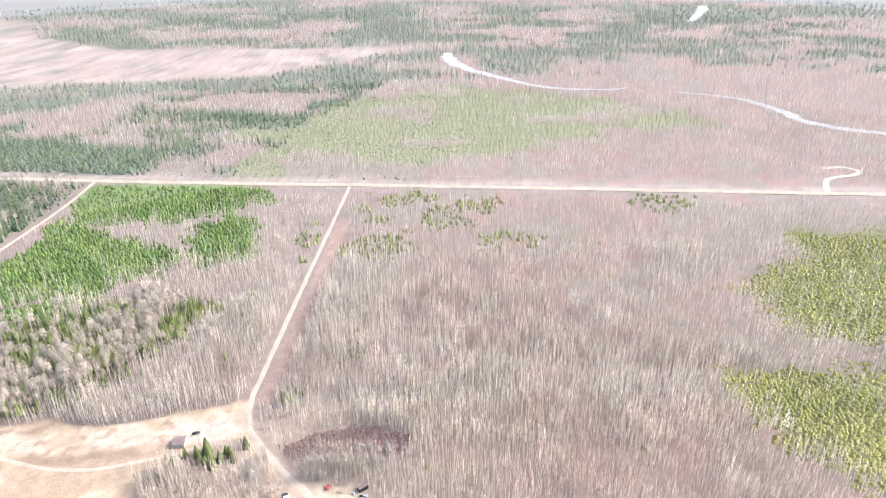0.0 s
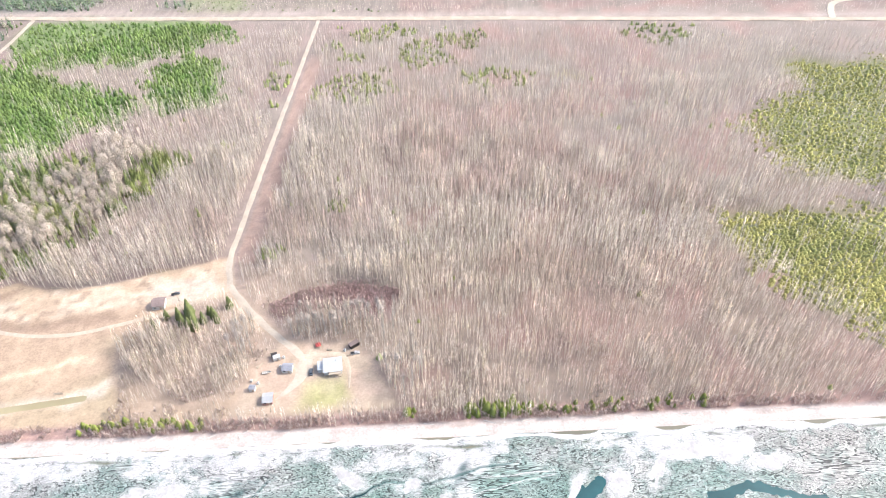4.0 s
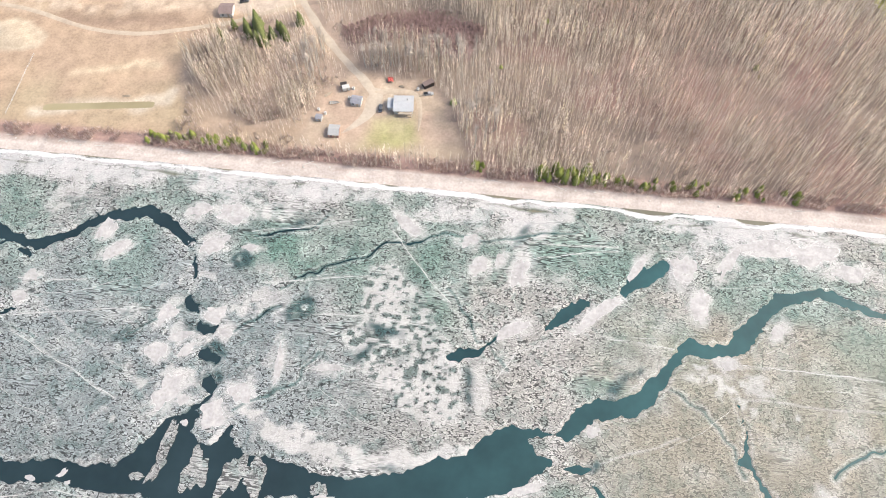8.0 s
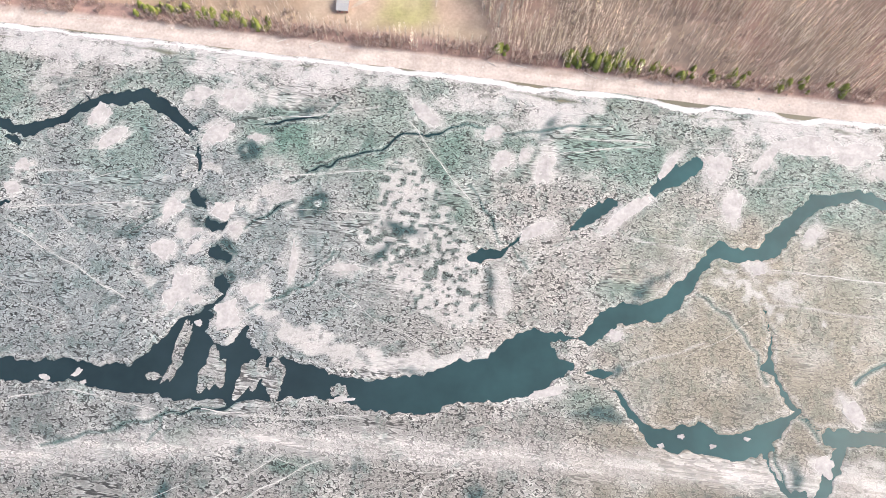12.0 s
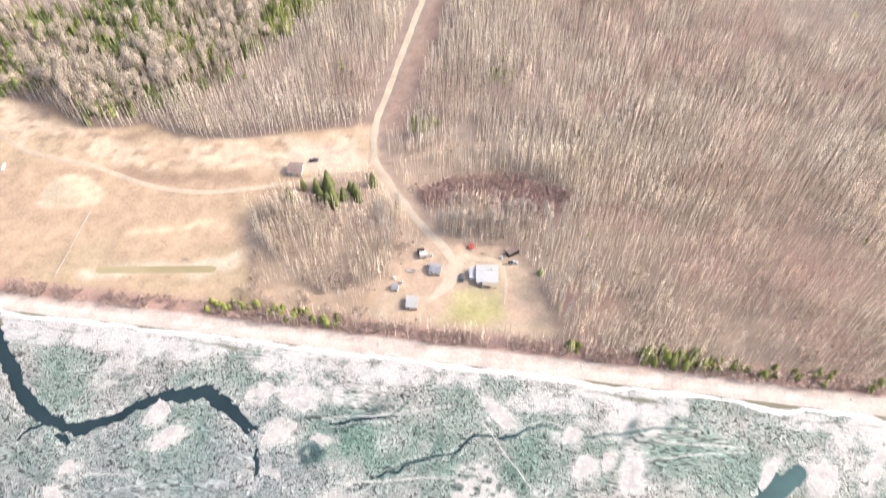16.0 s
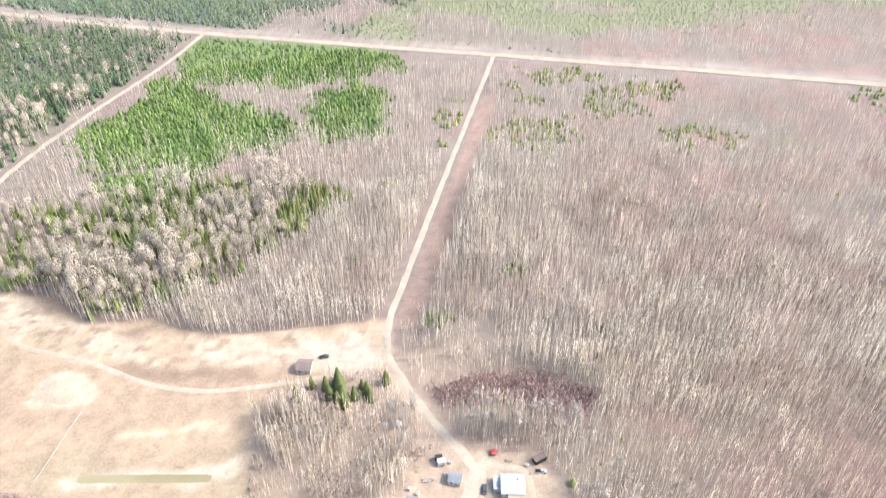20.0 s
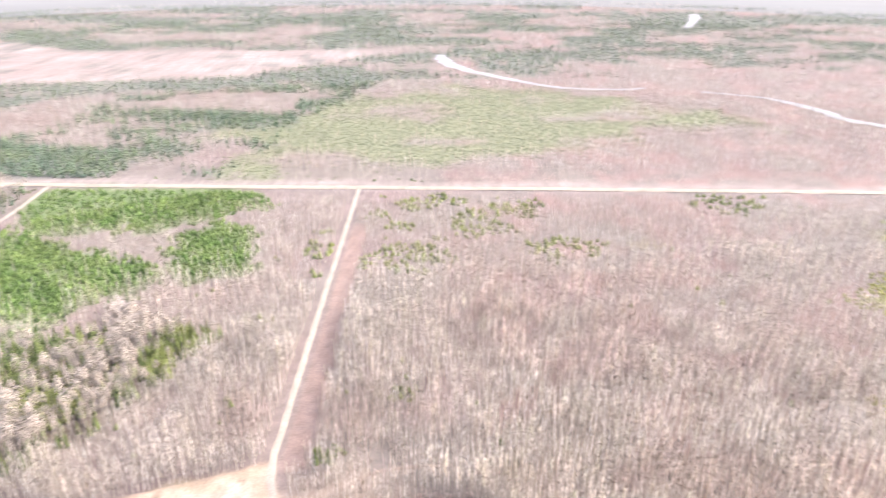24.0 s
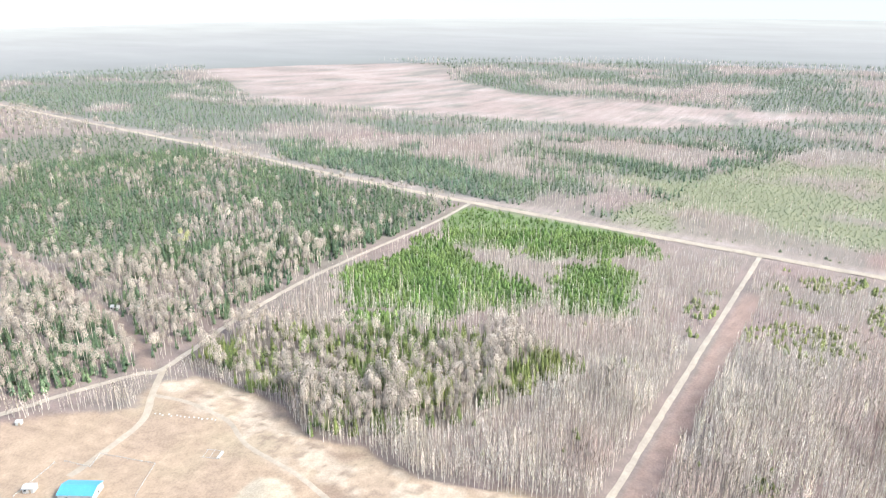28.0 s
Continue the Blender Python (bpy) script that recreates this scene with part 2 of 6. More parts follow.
def thing(name, x, y, z, turn, label, category, group="", kind=""):
    ob = new(name)
    ob.matrix_basis = pose(x, y, z, 0, 0, turn)
    return tagged(ob, label, category, group, kind)

# ---- the plan: lines and outlines in metres, x along the shore, y inland ----
MAIN_ROAD = [(-2600, 1010), (-1094, 818), (-820, 786), (-570, 743), (-378, 720), (-98, 699), (128, 682), (392, 660), (820, 624), (1900, 530)]
MIDDLE_ROAD = [(-98, 698), (-104, 606), (-111, 503), (-116, 421), (-118.5, 375), (-120, 345), (-116, 322)]
HOUSE_ROAD = [(-116, 322), (-104, 304), (-88, 285), (-73, 270), (-68, 262)]
BARN_TRACK = [(-116, 320), (-127, 313), (-146, 303), (-169, 295), (-193, 289), (-220, 290), (-254, 299), (-289, 304), (-315, 315), (-346, 317), (-368, 313)]
WEST_ROAD = [(-378, 718), (-381, 638), (-396, 518), (-399, 454), (-395, 393), (-387, 335), (-396, 323), (-415, 285), (-430, 252), (-520, 90)]
FIELD_TRACK = [(-387, 335), (-370, 313), (-354, 294), (-349, 272), (-346, 246)]
CUT_LINE = [(-1100, 500), (-698, 417), (-612, 396), (-537, 379), (-477, 368), (-437, 353), (-398, 333)]
TRAIL = [(-114, 319), (-96, 323), (-73, 338), (-40, 341)]
YARD_WEST = [(-67, 268, 5), (-68, 261, 7), (-70, 252, 5.5), (-75, 245, 3), (-80, 240, 0.6)]
YARD_EAST = [(-70, 265, 4), (-59, 267.5, 3), (-49, 266, 2.6), (-45.5, 256, 2.2), (-45, 245, 0.5)]
LOOP_ROAD = [(392, 659), (410, 697), (444, 709), (456, 720), (444, 733), (420, 730)]
RIVER_NEAR = [(11, 1361, 14), (16, 1310, 26), (30, 1262, 24), (67, 1199, 17), (160, 1100, 11), (244, 1078, 10), (290, 1086, 5)]
RIVER_EAST = [(360, 1058, 5), (432, 1021, 8), (460, 975, 14), (473, 945, 18), (484, 899, 16), (558, 848, 12), (760, 800, 14)]
RIVER_FAR = [(680, 1900, 26), (640, 1800, 24), (570, 1664, 14)]
CLEARING = [(-600, 150), (-470, 215), (-418, 256), (-399, 275), (-367, 296), (-376, 318), (-363, 337), (-317, 339), (-295, 337), (-266, 321), (-238, 329), (-201, 322), (-166, 332), (-120, 345), (-110, 318), (-135, 307), (-152, 294), (-166, 277), (-160, 262), (-152, 245), (-152, 226), (-300, 215)]
WOOD_BY_YARD = [(-164, 274), (-152, 291), (-135, 305), (-113, 311), (-108, 302), (-90, 284), (-86, 270), (-94, 262), (-99, 255), (-107, 245), (-124, 240), (-136, 247), (-146, 256), (-158, 266)]
BRUSH = [(-160, 264), (-146, 254), (-136, 246), (-124, 239), (-107, 244), (-97, 250), (-101, 231), (-126, 227), (-154, 226), (-156, 250)]
YARD = [(-76, 278), (-60, 273), (-44, 276), (-33, 262), (-27, 245), (-19, 233), (-38, 229), (-69, 230), (-103, 231), (-97, 247), (-92, 262), (-84, 272)]
SCRUB = [(-91, 304), (-69, 316), (-44, 318), (-19, 311), (-26, 294), (-58, 302), (-87, 295)]
YOUNG_PINES = [
    [(-373, 703), (-286, 717), (-186, 695), (-179, 661), (-218, 633), (-248, 615), (-282, 628), (-290, 610), (-314, 619), (-336, 604), (-361, 630)],
    [(-363, 612), (-331, 593), (-305, 574), (-275, 557), (-237, 546), (-232, 526), (-250, 505), (-265, 480), (-281, 471), (-311, 467), (-350, 469), (-380, 497), (-374, 525), (-369, 566)],
    [(-227, 584), (-214, 619), (-173, 613), (-169, 539), (-210, 527), (-227, 555)],
    [(-334, 456), (-304, 463), (-299, 446), (-320, 440)],
]
TALL_ASPENS = [(-384, 348), (-378, 401), (-323, 417), (-278, 446), (-228, 470), (-165, 455), (-192, 408), (-206, 370), (-230, 345), (-266, 324), (-300, 343), (-365, 346)]
SPRUCE_WEST = [(-1300, 560), (-1000, 800), (-760, 760), (-404, 708), (-390, 590), (-420, 520), (-509, 444), (-631, 405), (-900, 440)]
SPRUCE_RIM = [(-290, 985), (-120, 1100), (60, 1190), (-60, 1300), (-200, 1275), (-330, 1170), (-400, 1060)]
OLIVE_NORTH = [(-295, 885), (-144, 973), (18, 1124), (271, 1044), (380, 862), (153, 838), (124, 777), (-20, 745), (-114, 735), (-215, 748), (-190, 800)]
OLIVE_EAST = [(230, 470), (317, 565), (420, 590), (560, 600), (560, 400), (273, 398), (238, 430)]
OLIVE_SHORE = [(180, 376), (230, 378), (340, 380), (420, 330), (300, 245), (228, 258), (214, 275), (204, 305), (205, 328), (174, 326)]
BOG = [(-2200, 2000), (-1500, 1420), (-1082, 1145), (-742, 1136), (-450, 1165), (-312, 1185), (-167, 1300), (-60, 1420), (-310, 1420), (-650, 1430), (-860, 1560), (-1020, 1800)]
HOUSE_LAWN = [(-69, 249), (-48, 254), (-44, 240), (-55, 233), (-70, 233)]
SAND_PIT = [(-268, 272), (-270, 290), (-259, 295), (-240, 284), (-238, 274), (-252, 270)]
SHORE = 214.0


def shore_at(x):
    return SHORE - 0.5 * np.maximum(0, -262 - x) + 2.2 * (fbm(x, 0 * x, 60, 3) - 0.5) + 0.8 * (lattice(x, 0 * x, 9, 5) - 0.5)


def height(x, y):
    """Ground: a flat shore plain, a sloping beach, the lake bed."""
    s = y - shore_at(x)
    beach = np.clip(s / 9.0, 0, 1)
    z = np.where(s < 0, np.maximum(-0.12 + 0.07 * s, -3.0), -0.12 + 0.62 * beach * beach * (3 - 2 * beach))
    rough = np.clip((s - 6) / 20, 0, 1)
    z = z + rough * (0.7 * (fbm(x, y, 45, 1) - 0.5) + 0.3 * (lattice(x, y, 6, 2) - 0.5))
    z = z * (1 - 0.9 * soft(along(x, y, [(-222, 239.5), (-173, 246.5)], 12.0), 3.0)) + 0.45 * soft(along(x, y, [(-222, 239.5), (-173, 246.5)], 12.0), 3.0)
    z = z - 0.55 * soft(along(x, y, [(-222, 239.5), (-173, 246.5)], 5.0), 2.0)
    z = z + 0.9 * soft(along(x, y, [(-214, 259), (-195, 264), (-174, 270)], 3.0), 2.5)
    z = z + 1.5 * soft(within(x, y, SAND_PIT) + 5, 5.0)
    return z


def pine_gap(x, y):
    """Distance from the stands of young pines, below 0 in them, with a wandering edge."""
    wx, wy = x + 34 * (fbm(x, y, 40, 24) - 0.5), y + 34 * (fbm(x, y, 40, 25) - 0.5)
    return np.min([within(wx, wy, ring) for ring in YOUNG_PINES], axis=0) + 26 * (fbm(x, y, 14, 49) - 0.68)


def spruce_north(x, y):
    """How surely spruces stand north of the long road: over 0 in the groves."""
    grove = fbm(x / 2.0, y, 80, 16) + 0.35 * (fbm(x / 1.5, y, 22, 15) - 0.5)
    belt = soft(along(x, y, [(-640, 815), (-520, 790), (-385, 785), (-330, 830)], 110), 40) + 0.7 * soft(np.abs(y - 1105 + 0.15 * x) - 45, 40)
    place = (y > 1160) | (x < -100 - 0.35 * (1100 - y))
    return np.where(place & north_of(x, y), grove + 0.20 * belt - 0.02 * (y > 1160) - 0.465, -1.0)


def spruce_west(x, y):
    """The share of spruces in the woods west of the dirt road."""
    inside = soft(within(x, y, SPRUCE_WEST) + 40 * (fbm(x, y, 40, 53) - 0.5), 25)
    west = x < np.interp(y, [p[1] for p in WEST_ROAD[::-1]], [p[0] for p in WEST_ROAD[::-1]])
    return np.where(west & ~north_of(x, y), inside * np.clip(6 * fbm(x / 1.5, y, 55, 39) - 1.3, 0.42, 0.96), 0.0)


def north_of(x, y):
    return y > np.interp(x, [p[0] for p in MAIN_ROAD], [p[1] for p in MAIN_ROAD])


def mix_in(colour, amount, other):
    return colour + amount[:, None] * (np.array(other) - colour)


def build_ground():
    xs = spaced(-300, 60, 1.8, -4300, 4300, 1.045)
    ys = np.concatenate([spaced(204, 372, 1.8, -1500, 372), spaced(372, 372, 1.8, 372, 4300, 1.04)[1:]])
    x, y, quads = sheet(xs, ys)
    wx, wy = x + 14 * (fbm(x, y, 25, 11) - 0.5), y + 14 * (fbm(x, y, 25, 12) - 0.5)
    c = np.tile((0.235, 0.195, 0.165), (len(x), 1))
    c = mix_in(c, np.clip(fbm(x, y, 60, 21) * 2.4 - 0.9, 0, 1), (0.245, 0.18, 0.16))
    c = mix_in(c, soft(-20 - wx, 20) * soft(wy - 430, 60), (0.225, 0.175, 0.142))
    c = mix_in(c, np.clip(fbm(x, y, 26, 52) * 4 - 1.9, 0, 1) * soft(-20 - wx, 20) * 0.7, (0.30, 0.19, 0.165))
    c = mix_in(c, np.clip(spruce_north(x, y) * 12 + 0.5, 0, 1) * 0.7, (0.165, 0.18, 0.145))
    c = mix_in(c, spruce_west(x, y) * 0.7, (0.15, 0.155, 0.115))
    c = mix_in(c, soft(within(wx, wy, BOG), 25), (0.33, 0.255, 0.222))
    c = mix_in(c, soft(within(wx, wy, BOG), 25) * np.clip(fbm(x / 2, y * 2, 40, 23) * 4 - 1.9, 0, 1), (0.39, 0.315, 0.275))
    c = mix_in(c, soft(within(wx, wy, BOG), 25) * np.clip(fbm(x, y, 24, 54) * 5 - 2.7, 0, 1), (0.22, 0.20, 0.17))
    c = mix_in(c, soft(pine_gap(x, y), 5) * 0.85, (0.15, 0.205, 0.075))
    for ring in (OLIVE_NORTH, OLIVE_EAST, OLIVE_SHORE):
        c = mix_in(c, soft(within(x + 70 * (fbm(x, y, 60, 35) - 0.5), y + 60 * (fbm(x, y, 60, 36) - 0.5), ring) + np.where(y > 650, 130, 40) * (fbm(x / 2, y, 45, 45) - 0.5), 14) * 0.95 * np.where(y > 650, np.clip(6 * fbm(x / 2, y, 48, 48) - 1.75, 0.1, 1), 1), (0.225, 0.225, 0.135) if ring is OLIVE_NORTH else (0.165, 0.16, 0.08))
    c = mix_in(c, soft(within(wx, wy, TALL_ASPENS), 6), (0.20, 0.162, 0.128))
    c = mix_in(c, soft(np.hypot((wx + 95) / 65, (wy - 275) / 60) - 1, 0.3) * 0.8, (0.355, 0.27, 0.21))
    field = soft(within(wx, wy, CLEARING), 2.5)
    c = mix_in(c, field, (0.372, 0.272, 0.190))
    c = mix_in(c, field * np.clip(fbm(x, y, 22, 31) * 3 - 1.2, 0, 1) * 0.55, (0.31, 0.225, 0.165))
    c = mix_in(c, field * np.clip(fbm(x, y, 35, 33) * 3 - 1.55, 0, 1) * 0.6, (0.33, 0.28, 0.18))
    bare = field * soft(np.minimum(along(wx, wy, [(-368, 328), (-310, 322), (-266, 310), (-215, 312), (-160, 320), (-124, 332)], 22), along(wx, wy, [(-366, 330), (-345, 326), (-310, 318)], 14)), 5)
    c = mix_in(c, bare * (0.25 + 0.75 * np.clip((fbm(x, y, 14, 37) - 0.45) * 14, 0, 1)), (0.46, 0.365, 0.275))
    c = mix_in(c, bare * np.clip((fbm(x, y, 5, 57, 2) - 0.66) * 14, 0, 1) * 0.8, (0.26, 0.195, 0.145))
    c = mix_in(c, soft(within(wx, wy, SAND_PIT) + 1, 1.2), (0.44, 0.36, 0.265))
    c = mix_in(c, soft(along(wx, wy, [(-226, 238), (-165, 248), (-160, 256), (-164, 246), (-180, 241)], 5), 2.5) * 0.9, (0.45, 0.385, 0.305))
    c = mix_in(c, soft(along(wx, wy, [(-214, 259), (-174, 270)], 4), 2) * 0.8, (0.50, 0.40, 0.28))
    weeds = np.minimum(along(wx, wy, [(-236, 299), (-205, 297), (-178, 301)], 7), along(wx, wy, [(-250, 318), (-235, 322)], 5))
    c = mix_in(c, soft(weeds, 3) * 0.8, (0.24, 0.17, 0.125))
    c = mix_in(c, soft(within(wx, wy, BRUSH), 3), (0.335, 0.255, 0.19))
    yard = soft(within(wx, wy, YARD), 3)
    c = mix_in(c, yard, (0.355, 0.28, 0.21))
    c = mix_in(c, yard * np.clip(fbm(x, y, 10, 41) * 3 - 1.2, 0, 1) * 0.6, (0.42, 0.30, 0.23))
    c = mix_in(c, soft(np.hypot(wx + 66, wy - 262) - 7, 4), (0.47, 0.385, 0.295))
    c = mix_in(c, soft(np.hypot((wx + 141) / 20, (wy - 318) / 10) - 1, 0.3) * 0.8, (0.45, 0.37, 0.30))
    c = mix_in(c, soft(within(wx, wy, HOUSE_LAWN), 4) * (0.25 + 0.7 * fbm(x, y, 6, 43)), (0.29, 0.285, 0.12))
    c = mix_in(c, soft(within(wx, wy, SCRUB), 4), (0.27, 0.19, 0.18))
    c = mix_in(c, soft(along(wx, wy, HOUSE_ROAD, 8), 2), (0.37, 0.285, 0.215))
    c = mix_in(c, soft(along(x, y, [(-104 + 11, 606), (-111 + 11, 503), (-116 + 11, 421), (-120 + 10, 345)], 13), 2) * (0.6 + 0.8 * (fbm(x, y, 7, 56) - 0.3)), (0.31, 0.215, 0.172))
    c = mix_in(c, soft(along(x, y, [(p, q + 8) for p, q in MAIN_ROAD], 18), 3), (0.33, 0.268, 0.232))
    c = mix_in(c, soft(along(x, y, CUT_LINE, 7), 3), (0.30, 0.22, 0.175))
    s = y - shore_at(x)
    bank = soft(np.abs(s - 12) - 4, 2)
    c = mix_in(c, bank, (0.30, 0.20, 0.17))
    c = mix_in(c, soft(np.abs(s - 3.4) - 5.0, 1.2), (0.45, 0.39, 0.35))
    c = mix_in(c, soft(np.abs(s - 4.5) - 0.7, 0.8) * 0.5, (0.55, 0.485, 0.44))
    c = mix_in(c, soft(s + 1.6, 0.7), (0.16, 0.15, 0.11))
    c = mix_in(c, soft(np.abs(s - 6.2 - 1.5 * (lattice(x, 0 * x, 18, 58) - 0.5)) - 0.6, 0.8) * np.clip(fbm(x, y, 5, 59, 2) * 4 - 1.8, 0, 1) * 0.7, (0.34, 0.265, 0.225))
    z = height(x, y)
    tint = np.c_[np.clip(c * (0.85 + 0.3 * lattice(x, y, 3.1, 55))[:, None], 0, 1), np.ones(len(x))]
    ob = new("ground", mesh_from("ground", np.c_[x, y, z], quads, M_GROUND, tint, True))
    tagged(ob, "flat spring ground of dry grass, leaf litter and sand", "ground", kind="structure")


build_ground()


def ribbon(name, line, width, mat, label, category, lift=0.05, ragged=0.1, kind="structure", step=2.0):
    """A strip along a line, draped on the ground, with ragged edges and rounded bends."""
    pts = [np.array(p, float) for p in line]
    fine = []
    for k in range(len(pts) - 1):
        p0, p1, p2, p3 = pts[max(k - 1, 0)], pts[k], pts[k + 1], pts[min(k + 2, len(pts) - 1)]
        n = max(2, int(np.linalg.norm((p2 - p1)[:2]) / step))
        for i in range(n):
            t = i / n
            fine.append(0.5 * (2 * p1 + (p2 - p0) * t + (2 * p0 - 5 * p1 + 4 * p2 - p3) * t * t + (3 * p1 - p0 - 3 * p2 + p3) * t**3))
    fine = np.array(fine + [pts[-1]])
    way = np.gradient(fine[:, :2], axis=0)
    way /= np.linalg.norm(way, axis=1)[:, None] + 1e-9
    side = np.c_[-way[:, 1], way[:, 0]]
    w = fine[:, 2] if fine.shape[1] > 2 else np.full(len(fine), float(width))
    rows = []
    for u in (-1.0, -0.5, 0.0, 0.5, 1.0):
        off = u * w / 2
        if abs(u) == 1:
            off = off * (1 + ragged * (lattice(fine[:, 0], fine[:, 1], 5, 60 + u) - 0.5) * 2)
        p = fine[:, :2] + side * off[:, None]
        crown = 0.06 * (1 - abs(u)) - 0.04 * (abs(u) == 1)
        rows.append(np.c_[p, height(p[:, 0], p[:, 1]) + lift + crown])
    v = np.stack(rows, 1)
    n = len(fine)
    i = (np.arange(n - 1)[:, None] * 5 + np.arange(4)[None]).ravel()
    quads = np.stack([i, i + 5, i + 6, i + 1], 1)
    ob = new(name, mesh_from(name, v.reshape(-1, 3), quads, mat, None, True))
    return tagged(ob, label, category, kind=kind)


ribbon("road_main", MAIN_ROAD, 8.5, M_TRACK, "long straight pale gravel road through the woods", "road", lift=0.5, step=4)
ribbon("road_middle", MIDDLE_ROAD, 3.5, M_GRAVEL, "straight pale gravel lane between bare aspen woods", "road", lift=0.2, ragged=0.22)
ribbon("road_to_house", HOUSE_ROAD, 3.8, M_GRAVEL, "pale dirt lane leading down to the yard", "road", lift=0.14, ragged=0.25)
ribbon("road_west", WEST_ROAD, 4.2, M_GRAVEL, "pale dirt road along dark spruce woods", "road", lift=0.35, ragged=0.25, step=3)
ribbon("track_by_barn", BARN_TRACK, 2.6, M_TRACK, "pale dirt track curving across the dry clearing", "track", lift=0.08)
ribbon("track_field", FIELD_TRACK, 4.0, M_TRACK, "pale dirt track across dry grass field", "track", lift=0.09)
ribbon("track_yard", YARD_WEST, 6.5, M_GRAVEL, "worn sandy turning place beside the sheds", "track", lift=0.08)
ribbon("track_round_house", YARD_EAST, 2.4, M_TRACK, "worn sandy drive bending round the house", "track", lift=0.09)
ribbon("trail", TRAIL, 2.2, surface("trail_earth", (0.34, 0.26, 0.21), 0.95, 0, 0.6, 0.25), "faint brown trail into the aspens", "trail", lift=0.07)
ribbon("road_loop", LOOP_ROAD, 6.0, M_SAND, "pale sandy turning loop off the gravel road", "road", lift=0.45)
for bend in (RIVER_NEAR, RIVER_EAST, RIVER_FAR):
    ribbon("river", bend, 10, M_SNOW, "winding river still covered by white ice", "river", lift=0.6, ragged=0.5, kind="structure", step=5)

# ---- the lake: water, and the rotting ice sheet on it ----
OPEN_WATER = [(-300, 86), (-179, 81), (-163, 83), (-150, 83), (-134, 84), (-126, 94), (-120, 103), (-112, 108), (-108, 106), (-111, 99), (-107, 95), (-102, 96), (-95, 104), (-92, 96), (-82, 94), (-64, 91), (-48, 90), (-32, 94), (-18, 100), (-8, 102), (-3, 109), (8, 117), (16, 115), (25, 113), (15, 111), (17, 107), (24, 105), (20, 99), (14, 93), (2, 90), (-14, 86), (-29, 79), (-46, 79), (-62, 81), (-94, 76), (-119, 74), (-156, 74), (-300, 68)]
LEADS_SHORE = [
    [(-262, 216, 5), (-228.5, 180.8, 6.0), (-220.5, 174.7, 6.5), (-209.8, 169.6, 5.0), (-198.7, 168.4, 6.0), (-186.0, 174.3, 5.0), (-178.4, 180.7, 5.0), (-175.7, 183.6, 5.5), (-167.7, 186.6, 5.5), (-163.5, 186.7, 6.5), (-156.0, 190.3, 5.5), (-149.2, 186.3, 5.5), (-141.2, 182.3, 5.5), (-136.1, 180.3, 4.5), (-131.8, 180.0, 1.5)],
    [(-218.7, 161.9, 1.5), (-216.0, 165.6, 2.0), (-213.2, 168.1, 2.0)],
    [(-179.9, 187.6, 1.2), (-176.8, 183.8, 2.5)],
    [(-183.1, 179.5, 0.6), (-181.1, 182.1, 1.6), (-179.9, 185.2, 1.0)],
    [(-204.6, 164.7, 2.5), (-200.8, 163.4, 2.5), (-198.5, 161.0, 0.8)],
    [(-203.9, 135.5, 1.5), (-198.1, 138.4, 2.0), (-194.5, 141.8, 0.6)],
]
LEADS_CHAIN = [
    [(-135.7, 179.3, 3.0), (-132.5, 174.0, 1.6), (-129.9, 168.9, 1.0), (-127.7, 163.8, 2.2), (-125.5, 164.6, 0.6)],
    [(-132.4, 180.2, 0.6), (-128.5, 177.8, 1.8), (-124.0, 175.0, 0.5)],
    [(-133, 180, 2), (-130, 172, 0.8), (-127, 163, 2.4), (-127, 156, -1.0), (-126, 151, 2.5), (-124, 148, 4), (-121, 143.5, 0), (-118, 140, 5.0), (-112, 140, 2.5), (-113, 135, -1.5), (-113, 130, 5.5), (-108, 129, 3), (-109, 124, -1), (-109, 118, 5.5), (-106, 114, 2), (-112, 108, 3)],
    [(24, 113, 2), (28, 115, 7), (36, 123, 7.5), (45, 127, 6.5), (52, 127, 7), (63, 139, 6.5), (70, 150, 3.5)],
]
LEADS_EAST = [
    [(70, 149, 4), (75, 154, 8), (84, 153.5, 6), (92, 156, 7), (102, 168, 7), (112, 178, 8), (118, 180, 6), (129, 184, 5.5), (145, 178, 4.5), (240, 150, 5)],
    [(46, 87, 3), (53, 83, 6), (59, 81, 9), (69, 84, 12), (76, 83, 8), (84, 83, 10), (92, 87, 9), (97, 93, 6), (103, 97, 3)],
    [(103, 98, 2.5), (96, 108, 1.8), (93, 112, 3.2), (96, 122, 1.1), (94, 128, 1.0), (91, 137, 0.9)],
    [(102, 98, 0.8), (108, 93, 1.1), (114, 90, 0.8)],
    [(114, 90, 6), (122, 90, 6), (128, 91, 7), (141, 92, 5), (230, 104, 6)],
]
LEADS_SMALL = [
    [(119, 87, 3.5), (115, 77, 4), (112, 68, 4.5), (108, 50, 4)],
    [(91, 84, 2), (95, 76, 1.6), (99, 71, 2), (104, 66, 9), (109, 62, 7), (108, 50, 5)],
    [(18, 155, 1), (23, 159, 5), (28, 163, 6.5), (34, 168, 4), (36, 170, 0.5)],
    [(50, 174, 3), (54, 179, 7), (60, 184, 6.5), (66, 189, 4)],
    [(-18, 140, 3), (-14, 141, 6), (-9, 142, 4), (-3, 147, 1.2), (1, 151, 3)],
    [(29, 102, 2), (34, 102, 4.5), (37, 103, 2)],
    [(37, 100, 0.6), (41, 94, 3), (47, 87, 3.5)],
]
LEADS = LEADS_SHORE + LEADS_CHAIN + LEADS_EAST + LEADS_SMALL
